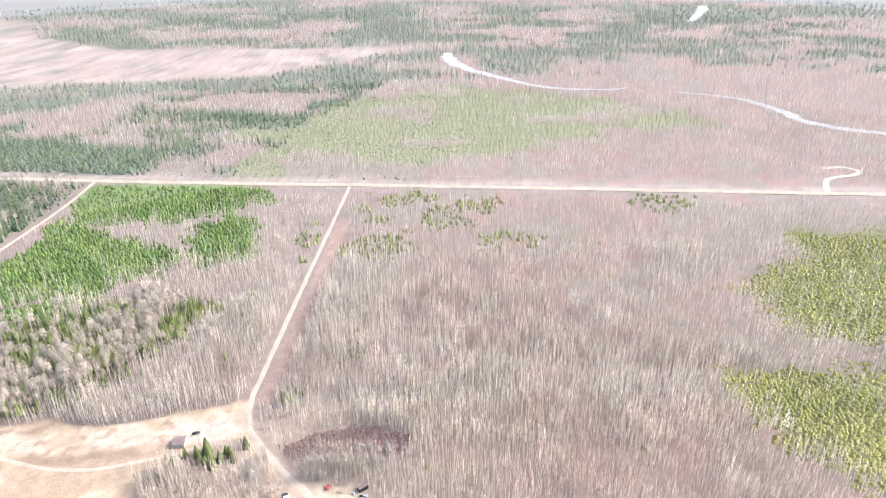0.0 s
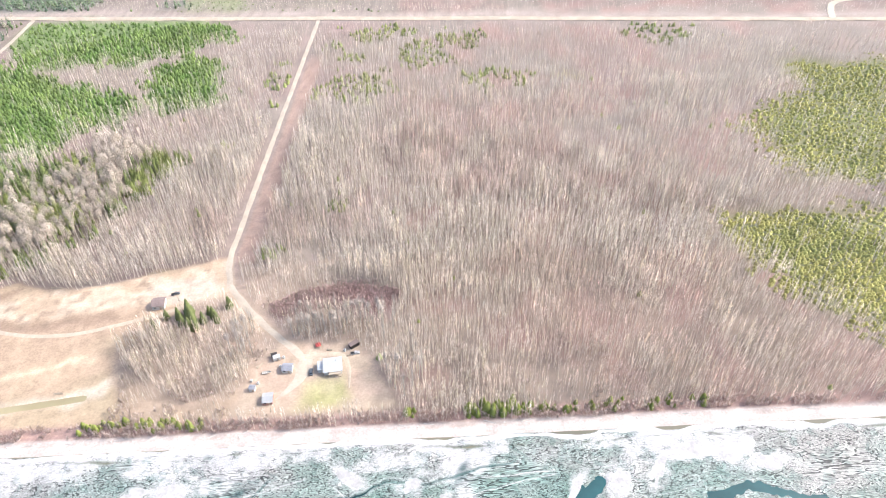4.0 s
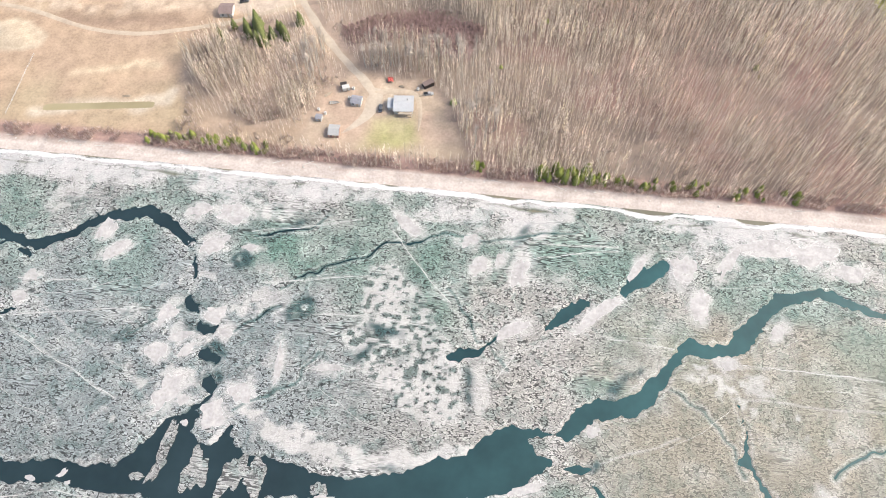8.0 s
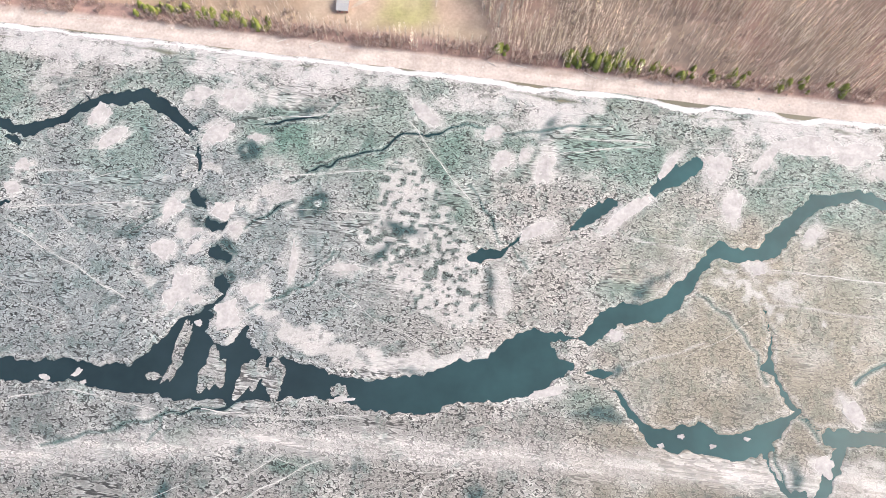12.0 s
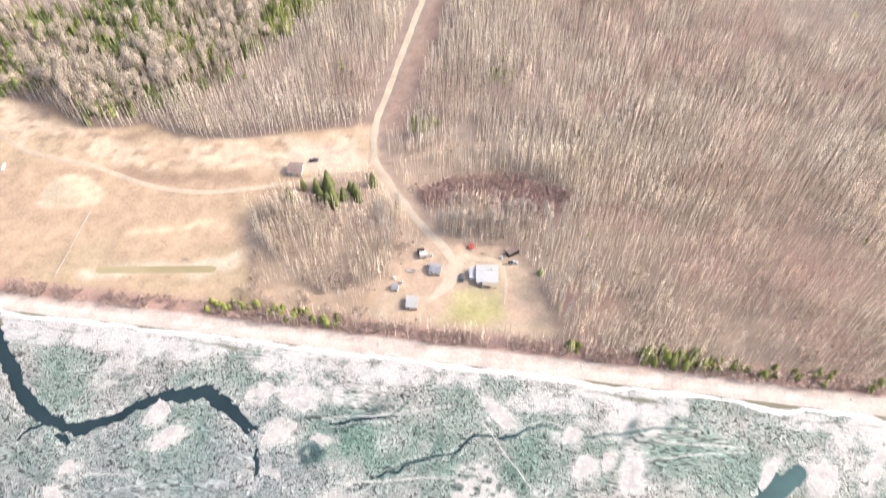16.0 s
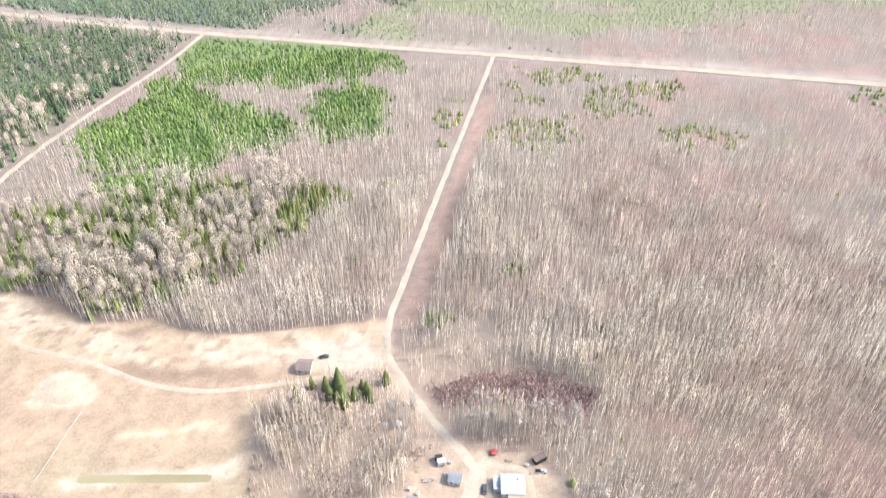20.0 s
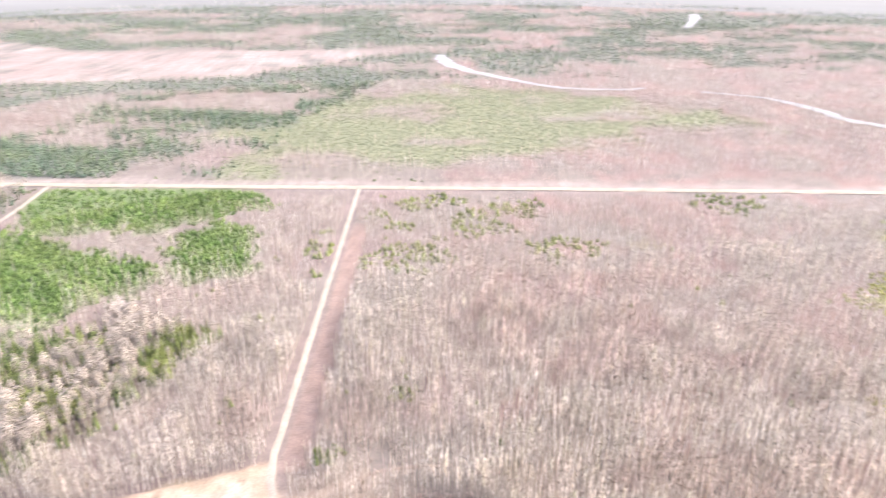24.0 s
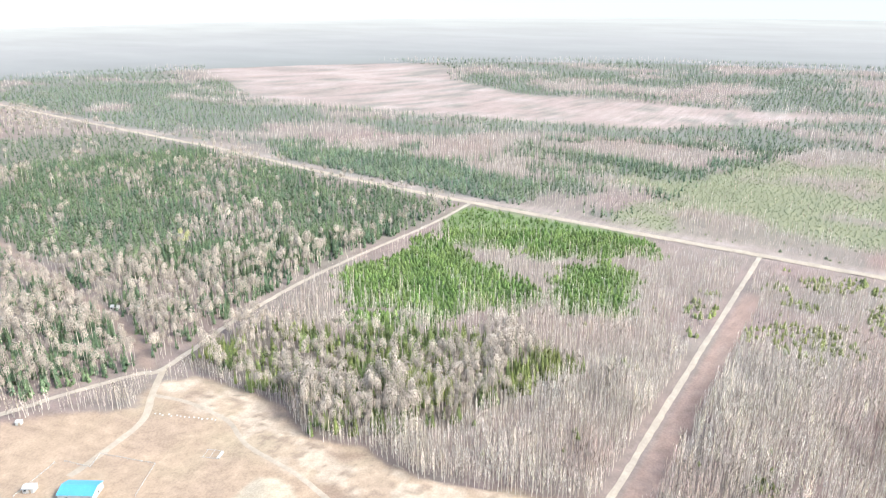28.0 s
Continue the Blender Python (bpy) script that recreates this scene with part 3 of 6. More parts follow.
CRACKS_WEST = [
    [(-107, 183, 0.7), (-95, 187, 1.6), (-84, 189, 0.7), (-78, 196, 0.5)],
    [(-90, 160, 0.4), (-80, 168, 0.8), (-68, 175, 0.9), (-57, 178, 1.0), (-50, 187, 1.3), (-40, 187, 1.1), (-27, 194, 0.6)],
    [(-28, 194, 0.5), (-5, 192, 0.4), (14, 198, 0.9), (30, 200, 0.5)],
    [(-22, 168, 0.5), (-12, 156, 0.8), (-7, 146, 0.6)],
    [(-160, 52, 0.3), (-120, 68, 0.6), (-98, 74, 1.4), (-93, 79, 2.0)],
    [(-146.4, 134.3, 0.3), (-137.7, 140.1, 0.5), (-128.4, 148.4, 0.3)],
]
CRACKS_EAST = [
    [(-104.2, 140.7, 0.5), (-94.6, 149.0, 0.8), (-88.5, 152.2, 0.5)],
    [(-194.1, 131.9, 0.2), (-183.0, 128.6, 0.2)],
    [(-97.5, 108.7, 0.3), (-76.3, 122.5, 0.5), (-69.7, 134.6, 0.3)],
    [(67.1, 137.0, 0.2), (80.1, 128.6, 0.4), (88.7, 116.8, 0.4), (93.0, 106.8, 0.3)],
    [(104.3, 95.8, 0.5), (111.3, 89.1, 0.5)],
    [(95.1, 85.7, 0.5), (97.2, 77.1, 0.9), (100.2, 69.7, 0.5)],
    [(124.0, 110.6, 0.8), (134.5, 117.8, 1.3), (146.4, 123.5, 0.8)],
    [(-122.0, 58.8, 0.2), (-117.6, 70.4, 0.2)],
    [(-5.3, 147.3, 0.3), (4.5, 137.0, 0.3)],
    [(124.9, 70.8, 0.3), (136.5, 65.6, 0.3)],
]
CRACKS = CRACKS_WEST + CRACKS_EAST
WHITE_A = [
    (-170.6, 179.0, 6.8, 4.2, 56), (-163.2, 170.5, 7.9, 3.9, 39), (-133.9, 192.7, 6.0, 4.8, 42), (-119.4, 193.2, 6.2, 8.5, 93), (-123.0, 177.3, 7.7, 5.1, 50), (-107.2, 177.6, 2.5, 4.1, 97), (-133.6, 144.6, 7.5, 3.8, 63), (-113.8, 145.9, 4.6, 5.5, 83),
    (-107.8, 139.1, 4.0, 3.2, 72), (-125.8, 135.5, 5.6, 2.4, 18), (-132.9, 127.9, 4.3, 5.6, 74), (-121.4, 130.0, 4.6, 2.4, 46), (-124.5, 113.1, 9.3, 5.4, 75), (-117.0, 110.7, 3.3, 2.7, 28), (-104.1, 107.5, 6.6, 6.1, 61), (-95.8, 115.1, 5.1, 5.8, 71),
    (-83.9, 128.3, 10.4, 1.7, 93), (-64.4, 129.6, 7.4, 2.0, 7),
]
WHITE_B_MID = [
    (-43.6, 196.8, 9.3, 3.4, -43), (-10.4, 179.7, 6.4, 4.1, 73), (-2.3, 183.7, 3.9, 2.5, 68), (6.3, 178.6, 8.9, 4.5, 81),
    (-15.8, 191.3, 5.1, 3.3, 24), (54.9, 186.4, 10.0, 2.2, 61), (73.1, 187.7, 9.1, 6.2, 74), (79.7, 172.0, 8.3, 4.8, 77),
]
WHITE_B_EAST = [
    (92.0, 192.6, 11.8, 3.1, 62), (39.2, 164.6, 14.2, 3.4, 43), (5.6, 153.3, 8.6, 3.0, 33), (109.7, 164.4, 5.8, 2.6, 45),
    (108.3, 202.1, 14.8, 5.5, 11), (126.8, 200.9, 12.8, 6.1, 7), (141.9, 193.9, 10.2, 4.5, 2), (38.3, 116.9, 3.2, 2.8, 7),
    (89.7, 148.6, 3.8, 3.1, 17), (123.3, 100.2, 7.2, 3.5, -48), (15.0, 93.4, 9.2, 2.0, 19), (112.8, 80.0, 4.4, 4.3, 7),
    (-195.2, 154.6, 3.9, 3.1, 54), (-196.8, 144.6, 3.1, 3.4, 7),
]
WHITE_B = WHITE_B_MID + WHITE_B_EAST
WHITE_SOFT = [
    (-194.8, 193.4, 10.2, 6.6, 49), (25.4, 177.8, 5.0, 2.9, 18), (72.9, 208.3, 16.0, 3.1, 3), (-82.4, 207.6, 23.5, 3.4, 2), (-61.3, 209.2, 10.8, 2.9, -2), (77.7, 142.8, 5.2, 2.5, 7), (99.6, 142.6, 5.4, 5.1, -14), (-5.3, 126.8, 11.6, 4.3, 94),
    (129.6, 81.5, 13.5, 2.5, 12), (-124.8, 65.9, 4.4, 1.9, 94), (-25.2, 202.5, 16.2, 4.1, 1), (6.7, 210.4, 13.9, 3.1, 2),
]
STAINS_WEST = [
    (-148.6, 134.5, 4.3, 2.1, 18), (-125.3, 150.0, 4.0, 3.6, 7), (-118.6, 140.1, 6.2, 3.3, 7), (-110.1, 129.1, 4.8, 5.0, 7),
    (-108.7, 118.4, 4.3, 4.5, 7), (-111.2, 107.0, 5.1, 3.1, 7), (-95.4, 147.3, 3.5, 1.2, 45), (-79.9, 151.8, 5.9, 4.1, 29),
    (-45.5, 146.9, 6.0, 2.1, -9), (-10.0, 128.5, 6.3, 1.7, 93), (7.3, 195.5, 4.5, 1.4, 59), (-93.5, 188.2, 9.1, 1.8, 27),
    (-83.9, 116.6, 3.1, 1.5, 101), (-110.4, 172.6, 4.1, 4.5, 7), (-113.0, 43.0, 2.7, 2.4, 104), (-153.6, 56.9, 3.8, 2.1, -12),
]
STAINS_EAST = [
    (-91.1, 60.3, 1.6, 1.6, 7), (-6.7, 56.5, 3.6, 3.0, 7), (-48.4, 59.1, 2.8, 1.0, 7), (-141.1, 34.2, 2.8, 1.1, 7),
    (46.9, 132.9, 5.9, 2.1, 65), (54.1, 140.5, 4.1, 1.5, 37), (109.0, 65.1, 9.9, 2.7, 7), (79.4, 63.3, 9.9, 1.9, 7),
    (34.0, 87.1, 7.4, 2.4, 7), (139.9, 98.2, 8.6, 2.0, 21), (39.1, 104.3, 2.5, 1.7, 7), (-52.4, 136.8, 4.4, 1.6, 39),
    (-1.1, 149.0, 3.2, 1.6, 48), (-33.3, 95.3, 3.7, 1.0, 7), (103.1, 74.9, 1.6, 4.3, 7),
]
STAINS = STAINS_WEST + STAINS_EAST
SNOW_RIM = [(-93.3, 109.3, 3.0), (-83.8, 105.0, 6.5), (-72.3, 101.0, 8.2), (-62.3, 98.4, 7.7), (-50.4, 96.7, 7.7), (-37.7, 96.4, 6.9), (-25.4, 98.8, 5.6), (-13.2, 102.4, 5.6), (-5.5, 105.5, 3.4)]
OLD_TRAIL = [(-300, 30), (-169, 48), (-131, 56), (-92, 63), (-52, 66.5), (8, 70), (68, 73), (127, 75), (300, 80)]
SPECKLED = [(-55.7, 175.8), (-47.4, 178.5), (-35.0, 167.3), (-25.6, 154.1), (-14.9, 139.2), (-12.2, 130.4), (-12.0, 113.9), (-21.8, 112.0), (-36.4, 117.4), (-46.0, 126.2), (-55.5, 135.2), (-61.9, 143.7), (-55.0, 150.4), (-55.6, 164.7)]
RIDGES_WEST = [
    [(-194.2, 147.4), (-172.0, 133.4), (-143.7, 119.7), (-119.4, 100.6)], [(-193.6, 130.3), (-170.4, 119.8), (-142.8, 107.5)],
    [(-85.8, 150.1), (-54.8, 152.3), (-27.9, 151.0), (-4.6, 151.1)], [(-68.6, 128.6), (-51.6, 131.8), (-41.3, 135.9), (-37.6, 133.4), (-28.4, 137.9), (-13.2, 139.4)],
    [(-13.2, 139.4), (10.9, 138.7), (34.7, 139.7)], [(-60.3, 131.2), (-33.6, 127.8), (-9.4, 121.4)],
    [(-46.4, 126.2), (-12.1, 130.0)], [(-27.8, 168.2), (-17.0, 157.1), (-7.1, 143.6)],
    [(-49.5, 192.9), (-37.2, 179.3), (-20.3, 161.9)], [(31.0, 155.3), (49.1, 153.6), (68.8, 153.1)],
    [(94.9, 149.0), (122.9, 149.1), (147.7, 149.0)], [(90.7, 135.5), (118.3, 135.6), (147.0, 135.9)],
]
RIDGES_EAST = [
    [(-195.5, 136.4), (-167.5, 141.6), (-141.2, 145.3)], [(-108.8, 185.5), (-88.5, 189.1), (-61.8, 197.1)],
    [(-98.3, 161.8), (-75.3, 166.7), (-55.3, 170.1)], [(-105.8, 34.8), (-92.4, 45.9), (-75.5, 61.2)],
    [(-87.7, 42.7), (-75.4, 51.5), (-60.8, 60.7)], [(-30.0, 44.2), (-23.7, 56.3), (-14.3, 61.3)],
    [(-174.6, 67.8), (-152.9, 73.2), (-122.6, 69.8)], [(8.1, 194.6), (26.5, 193.6), (47.0, 195.4)],
    [(11.2, 185.4), (26.8, 189.9), (47.1, 193.4)], [(65.2, 195.9), (87.9, 197.5), (97.0, 193.2)],
    [(-200.4, 152.7), (-186.6, 152.7), (-171.3, 155.6)], [(-106.4, 71.8), (-77.4, 72.3), (-47.2, 77.1)],
    [(0.6, 132.0), (8.2, 144.3), (20.8, 150.5)], [(37.1, 103.0), (51.3, 110.0), (69.9, 117.6)],
]
RIDGES = RIDGES_WEST + RIDGES_EAST


def ellipse(x, y, cx, cy, rx, ry, turn):
    c, s = math.cos(radians(turn)), math.sin(radians(turn))
    u, v = (x - cx) * c + (y - cy) * s, -(x - cx) * s + (y - cy) * c
    return (np.hypot(u / rx, v / ry) - 1) * min(rx, ry)


def water_gap(x, y):
    """Distance from open water, below 0 in it."""
    wx = x + 4.0 * (fbm(x, y, 7, 71, 3) - 0.5) + 1.7 * (lattice(x, y, 1.7, 74) - 0.5)
    wy = y + 4.0 * (fbm(x, y, 7, 72, 3) - 0.5) + 1.7 * (lattice(x, y, 1.7, 75) - 0.5)
    d = within(wx, wy, OPEN_WATER)
    for lead in LEADS:
        d = np.minimum(d, along(wx, wy, lead))
    return d


def build_ice():
    xs = spaced(-240, 160, 0.6, -1500, 1500)
    ys = np.append(spaced(34, 213, 0.6, -1500, 213), [213.6, 214.2, 214.8, 215.4, 216.5])
    x, y, quads = sheet(xs, ys)
    wx, wy = x + 5 * (fbm(x, y, 9, 81) - 0.5), y + 5 * (fbm(x, y, 9, 82) - 0.5)
    c = np.tile((0.318, 0.305, 0.28), (len(x), 1))
    c = mix_in(c, soft(14 - x + 0.2 * y, 20) * soft(y - 170, 15) * 0.9, (0.265, 0.242, 0.188))
    c = mix_in(c, soft(np.hypot((x + 140) / 95, (y - 120) / 75) - 1, 0.5) * 0.8, (0.20, 0.232, 0.235))
    for cx, cy, rx, ry, amount in ((-88, 178, 26, 14, 1.0), (-28, 170, 14, 26, 0.8), (36, 187, 34, 10, 0.9), (110, 182, 30, 12, 0.7), (-14, 188, 22, 12, 0.6), (40, 133, 12, 5, 0.7), (30, 90, 12, 5, 0.6), (105, 66, 14, 8, 0.8), (-130, 195, 30, 6, 0.6), (-80, 152, 5, 4, 1.0), (-105, 172, 4, 4, 1), (-112, 62, 5, 4, .8), (-70, 58, 12, 3, .7)):
        c = mix_in(c, soft(np.hypot((wx - cx) / rx, (wy - cy) / ry) - 1, 0.55) * amount, (0.125, 0.20, 0.165))
    wrinkle = np.full(len(x), 0.95)
    c = mix_in(c, soft(150 - y, 25) * np.clip(fbm(x, y, 26, 117) * 4 - 1.5, 0, 1) * 0.65, (0.16, 0.235, 0.20))
    c = c * (1 - 0.22 * soft(y - 88, 16) - 0.10 * soft(60 - x, 30) * soft(y - 110, 20))[:, None]
    c = mix_in(c, np.clip(fbm(x, y, 16, 84) * 3 - 1.5, 0, 1) * 0.35, (0.20, 0.235, 0.22))
    c = mix_in(c, np.clip(fbm(x, y, 12, 86) * 3.2 - 1.6, 0, 1) * 0.45, (0.47, 0.46, 0.435))
    wrinkle = wrinkle * (1 - 0.4 * soft(14 - x + 0.2 * y, 20) * soft(y - 170, 15))
    white = np.zeros(len(x))
    wx2, wy2 = wx + 4.5 * (fbm(x, y, 5, 97, 3) - 0.5), wy + 4.5 * (fbm(x, y, 5, 98, 3) - 0.5)
    broken = fbm(x, y, 3.2, 99, 3)
    for blob in WHITE_A + WHITE_B:
        white = np.maximum(white, 0.9 * soft(ellipse(wx2, wy2, *blob) - 0.4, 1.5) * np.clip(2.1 - 2.0 * broken, 0.3, 1))
    for blob in WHITE_SOFT:
        white = np.maximum(white, 0.85 * soft(ellipse(wx2, wy2, *blob), 1.6) * np.clip(1.6 - 1.3 * broken, 0.3, 1))
    white = np.maximum(white, soft(along(wx2, wy2, SNOW_RIM) + 3.0 * (broken - 0.5), 0.7))
    speck = soft(within(wx, wy, SPECKLED), 1.5)
    holes = 0.8 * fbm(x, y * 1.4, 1.9, 87, 1) + 0.2 * fbm(x, y, 9, 89, 1)
    white = np.maximum(white, 0.95 * speck * np.clip((0.61 - holes) * 18, 0, 1))
    shore = shore_at(x) - y
    band = np.clip((fbm(x, y * 1.6, 20, 88) - 0.43 - 0.018 * np.maximum(shore - 5, 0)) * 9, 0, 1)
    white = np.maximum(white, band * 0.95)
    pocket = np.clip(np.sin(x / 9.5 + 5 * lattice(x, 0 * x, 34, 90)) - 0.45, 0, 1)
    edge = -0.9 + pocket * (1.3 + 2.6 * np.clip((x + 20) / 50, 0, 1)) + 0.7 * lattice(x, 0 * x, 4, 103)
    tear = np.abs(shore - 4.2 - 3.0 * (lattice(x, 0 * x, 22, 110) - 0.5) - 0.9 * (lattice(x, y, 2.5, 111) - 0.5)) - 3.4 * (fbm(x, 0 * x, 16, 112, 3) - 0.57) * (1 + 0.8 * (x > 0))
    white = np.maximum(white, 1.25 * soft(np.abs(shore - edge - 1.1) - 0.35 - 1.1 * lattice(x, 0 * x, 7, 104), 0.35))
    for ridge in RIDGES:
        white = np.maximum(white, 0.75 * soft(along(x + 1.2 * (lattice(x, y, 9, 95) - 0.5), y + 1.6 * (lattice(x, y, 7, 91) - 0.5), ridge, 0.7), 0.6))
    c = mix_in(c, speck * np.clip((holes - 0.61) * 18, 0, 1), (0.12, 0.15, 0.138))
    trail = soft(along(x, y + 2 * (lattice(x, y, 8, 92) - 0.5), OLD_TRAIL, 8), 5)
    c = mix_in(c, trail * (0.55 + 0.45 * (fbm(x / 14, y, 1.6, 113, 2) > 0.48)), (0.50, 0.475, 0.45))
    rim = white > 1
    white = np.minimum(white, 1.0) * np.where(rim, 1.0, 1 - 0.55 * np.clip((broken - 0.55) * 8, 0, 1))
    scatter = np.clip((fbm(x, y, 7, 101, 4) - 0.60) * 12, 0, 1) * soft(np.abs(x + 118) - 30, 12) * soft(np.abs(y - 125) - 45, 12)
    white = np.maximum(white, scatter * 0.9)
    flakes = np.clip((fbm(x, y, 4, 102, 3) - 0.58) * 12, 0, 1) * soft(along(wx, wy, [(80, 146), (96, 138), (112, 132), (122, 128)], 12), 5)
    white = np.maximum(white, flakes * 0.9)
    c = mix_in(c, white, (0.445, 0.428, 0.408))
    c = mix_in(c, np.clip(white * 1.0, 0, 1) * soft(shore - 16, 8), (0.47, 0.455, 0.44))
    c = mix_in(c, rim.astype(float), (0.74, 0.73, 0.72))
    wrinkle = wrinkle * (1 - 0.8 * white) * (1 - 0.6 * trail)
    for cx, cy, rx, ry, turn in STAINS:
        near = ellipse(wx2, wy2, cx, cy, rx, ry, turn)
        c = mix_in(c, soft(near - 0.3, 1.6) * np.clip(1.9 - 1.8 * broken, 0.35, 1), (0.035, 0.075, 0.075))
    c = mix_in(c, soft(np.hypot(wx + 78.6, wy - 152.2) - 1.3, 0.6), (0.62, 0.60, 0.58))
    d = water_gap(x, y)
    for crack in CRACKS:
        near = along(x + 2.2 * (lattice(x, y, 4, 93) - 0.5), y + 2.2 * (lattice(x, y, 4, 94) - 0.5), crack)
        c = mix_in(c, soft(near - 0.4, 0.8) * 0.85, (0.07, 0.13, 0.12))
        d = np.minimum(d, near - 0.15)
    c = mix_in(c, soft(np.abs(d - 0.8) - 0.4, 0.6) * 0.35, (0.6, 0.585, 0.555))
    c = mix_in(c, soft(tear - 0.2, 0.6) * 0.9, (0.13, 0.14, 0.10))
    d = np.minimum(np.minimum(d, tear + 0.3), shore - edge)
    z = np.clip(d * 0.35, -0.5, 0.10) + 0.05 * white + 0.05 * (lattice(x, y, 2.3, 96) - 0.5)
    ob = new("lake_ice", mesh_from("lake_ice", np.c_[x, y, z], quads, M_ICE, np.c_[c, wrinkle], True))
    tagged(ob, "grey-green wrinkled rotting lake ice with white patches", "lake ice", kind="structure")
    me = mesh_from("shallow_water", np.array([(-700, 207, -0.095), (700, 207, -0.095), (700, 218, -0.095), (-700, 218, -0.095)]), np.array([(0, 1, 2, 3)]), M_SHALLOW)
    tagged(new("shallow_water", me), "muddy brown shallow water at the beach", "water", kind="structure")
    me = mesh_from("lake_water", np.array([(-1500, -1500, -0.1), (1500, -1500, -0.1), (1500, 220, -0.1), (-1500, 220, -0.1)]), np.array([(0, 1, 2, 3)]), M_LAKE)
    tagged(new("lake_water", me), "dark teal open water between the ice", "water", kind="structure")
    return ob


LAKE_ICE = build_ice()


def slab_mesh(rx, ry, thick, mat, seed, name):
    """A thin plate of ice with a wandering, slightly raised rim."""
    n = 34
    bm = bmesh.new()
    rings = []
    for z, s in ((-0.25, 0.99), (thick * 0.4, 1.0), (thick, 0.985), (thick * 0.8, 0.955), (thick * 0.75, 0.5)):
        ring = []
        for k in range(n):
            a = 6.2832 * k / n
            r = s * (0.90 + 0.62 * noise.noise(Vector((math.cos(a) * 1.2 + seed, math.sin(a) * 1.2, 0))) + 0.30 * noise.noise(Vector((math.cos(a) * 3.1 + seed, math.sin(a) * 3.1, 3))) + 0.07 * noise.noise(Vector((k * 0.9, seed, 0))))
            ring.append(bm.verts.new((rx * r * math.cos(a), ry * r * math.sin(a), z)))
        rings.append(ring)
    for p, q in zip(rings, rings[1:]):
        for k in range(n):
            bm.faces.new((p[k], p[(k + 1) % n], q[(k + 1) % n], q[k])).material_index = int(mat is M_SNOW and q is not rings[-1] and noise.noise(Vector((k * 0.25, seed, 5))) > -0.05)
    bm.faces.new(rings[-1])
    me = bpy.data.meshes.new(name)
    bm.to_mesh(me)
    bm.free()
    me.materials.append(mat)
    me.materials.append(M_RIM)
    layer = me.color_attributes.new("tint", "FLOAT_COLOR", "POINT")
    layer.data.foreach_set("color", [0.30, 0.30, 0.285, 0.9] * len(me.vertices))
    return me


for k, (cx, cy, rx, ry, turn) in enumerate(WHITE_A + WHITE_B):
    ob = new("ice_slab", slab_mesh(rx * 0.86, ry * 0.86, 0.11 + 0.01 * (k % 3), M_SNOW, 3.7 * k, "ice_slab"))
    ob.parent = LAKE_ICE
    ob.matrix_basis = pose(cx, cy, 0.08, 0, 0, turn)



def pressure_ridge(line, wide, seed):
    """A thin raised seam of white ice along a wandering line."""
    pts = []
    for p, q in zip(line, line[1:]):
        n = max(2, int(math.dist(p, q) / 1.6))
        pts += [(p[0] + (q[0] - p[0]) * k / n, p[1] + (q[1] - p[1]) * k / n) for k in range(n)]
    pts = np.array(pts + [line[-1]])
    pts = pts + 1.3 * np.c_[lattice(pts[:, 0], pts[:, 1], 8, 114) - 0.5, lattice(pts[:, 0], pts[:, 1], 6, 115) - 0.5]
    way = np.gradient(pts, axis=0)
    way /= np.linalg.norm(way, axis=1)[:, None]
    side = np.c_[-way[:, 1], way[:, 0]]
    w = wide * np.clip(2.0 * lattice(pts[:, 0] + 50 * seed, pts[:, 1], 5, 116) - 0.25, 0.05, 1.3)
    rows = [np.c_[pts + side * (u * w)[:, None], np.full(len(pts), z)] for u, z in ((-0.5, 0.03), (0.0, 0.21), (0.5, 0.03))]
    v = np.stack(rows, 1)
    i = (np.arange(len(pts) - 1)[:, None] * 3 + np.arange(2)[None]).ravel()
    ob = new("pressure_ridge", mesh_from("pressure_ridge", v.reshape(-1, 3), np.stack([i, i + 3, i + 4, i + 1], 1), M_RIM))
    ob.parent = LAKE_ICE


SEAMS = list(RIDGES)
for k in range(64):
    x, y = (-215 + 375 * RNG.random(), 100 + 102 * RNG.random()) if k % 4 else (-190 + 330 * RNG.random(), 30 + 50 * RNG.random())
    slope = radians((-4, 9, 22, -28, 5)[k % 5] + RNG.normal(0, 5))
    reach = 5 + 20 * RNG.random()
    seam = [(x, y), (x + reach * math.cos(slope), y + reach * math.sin(slope)), (x + 1.8 * reach * math.cos(slope + 0.1), y + 1.8 * reach * math.sin(slope + 0.1))]
    if water_gap(np.array([p[0] for p in seam]), np.array([p[1] for p in seam])).min() > 0:
        SEAMS.append(seam)
for k, seam in enumerate(SEAMS):
    u = np.linspace(0, 1, 12)
    line = [np.interp(u, np.linspace(0, 1, len(seam)), [p[i] for p in seam]) for i in (0, 1)]
    if water_gap(*line).min() > 1.2:
        pressure_ridge(seam, 0.2 if k >= len(RIDGES) else 0.4, k)
# ---- woods ----
def rounded(v, f, bark, low, squash, up):
    """Soft shading for a crown: normals that point out of it and up, and faces turned the same way."""
    n = np.c_[v[:, 0], v[:, 1], (v[:, 2] - low) * squash] * (1 - bark[:, None]) + np.c_[v[:, :2] * 30 * bark[:, None], 0 * bark]
    n = n / (np.linalg.norm(n, axis=1)[:, None] + 1e-6) + (0, 0, up)
    n = n / (np.linalg.norm(n, axis=1)[:, None] + 1e-6)
    face = np.cross(v[f[:, 1]] - v[f[:, 0]], v[f[:, 2]] - v[f[:, 0]])
    away = np.sum(face * n[f].mean(1), 1) < 0
    f = np.where(away[:, None], f[:, [0, 2, 1]], f)
    return v, f, bark, n


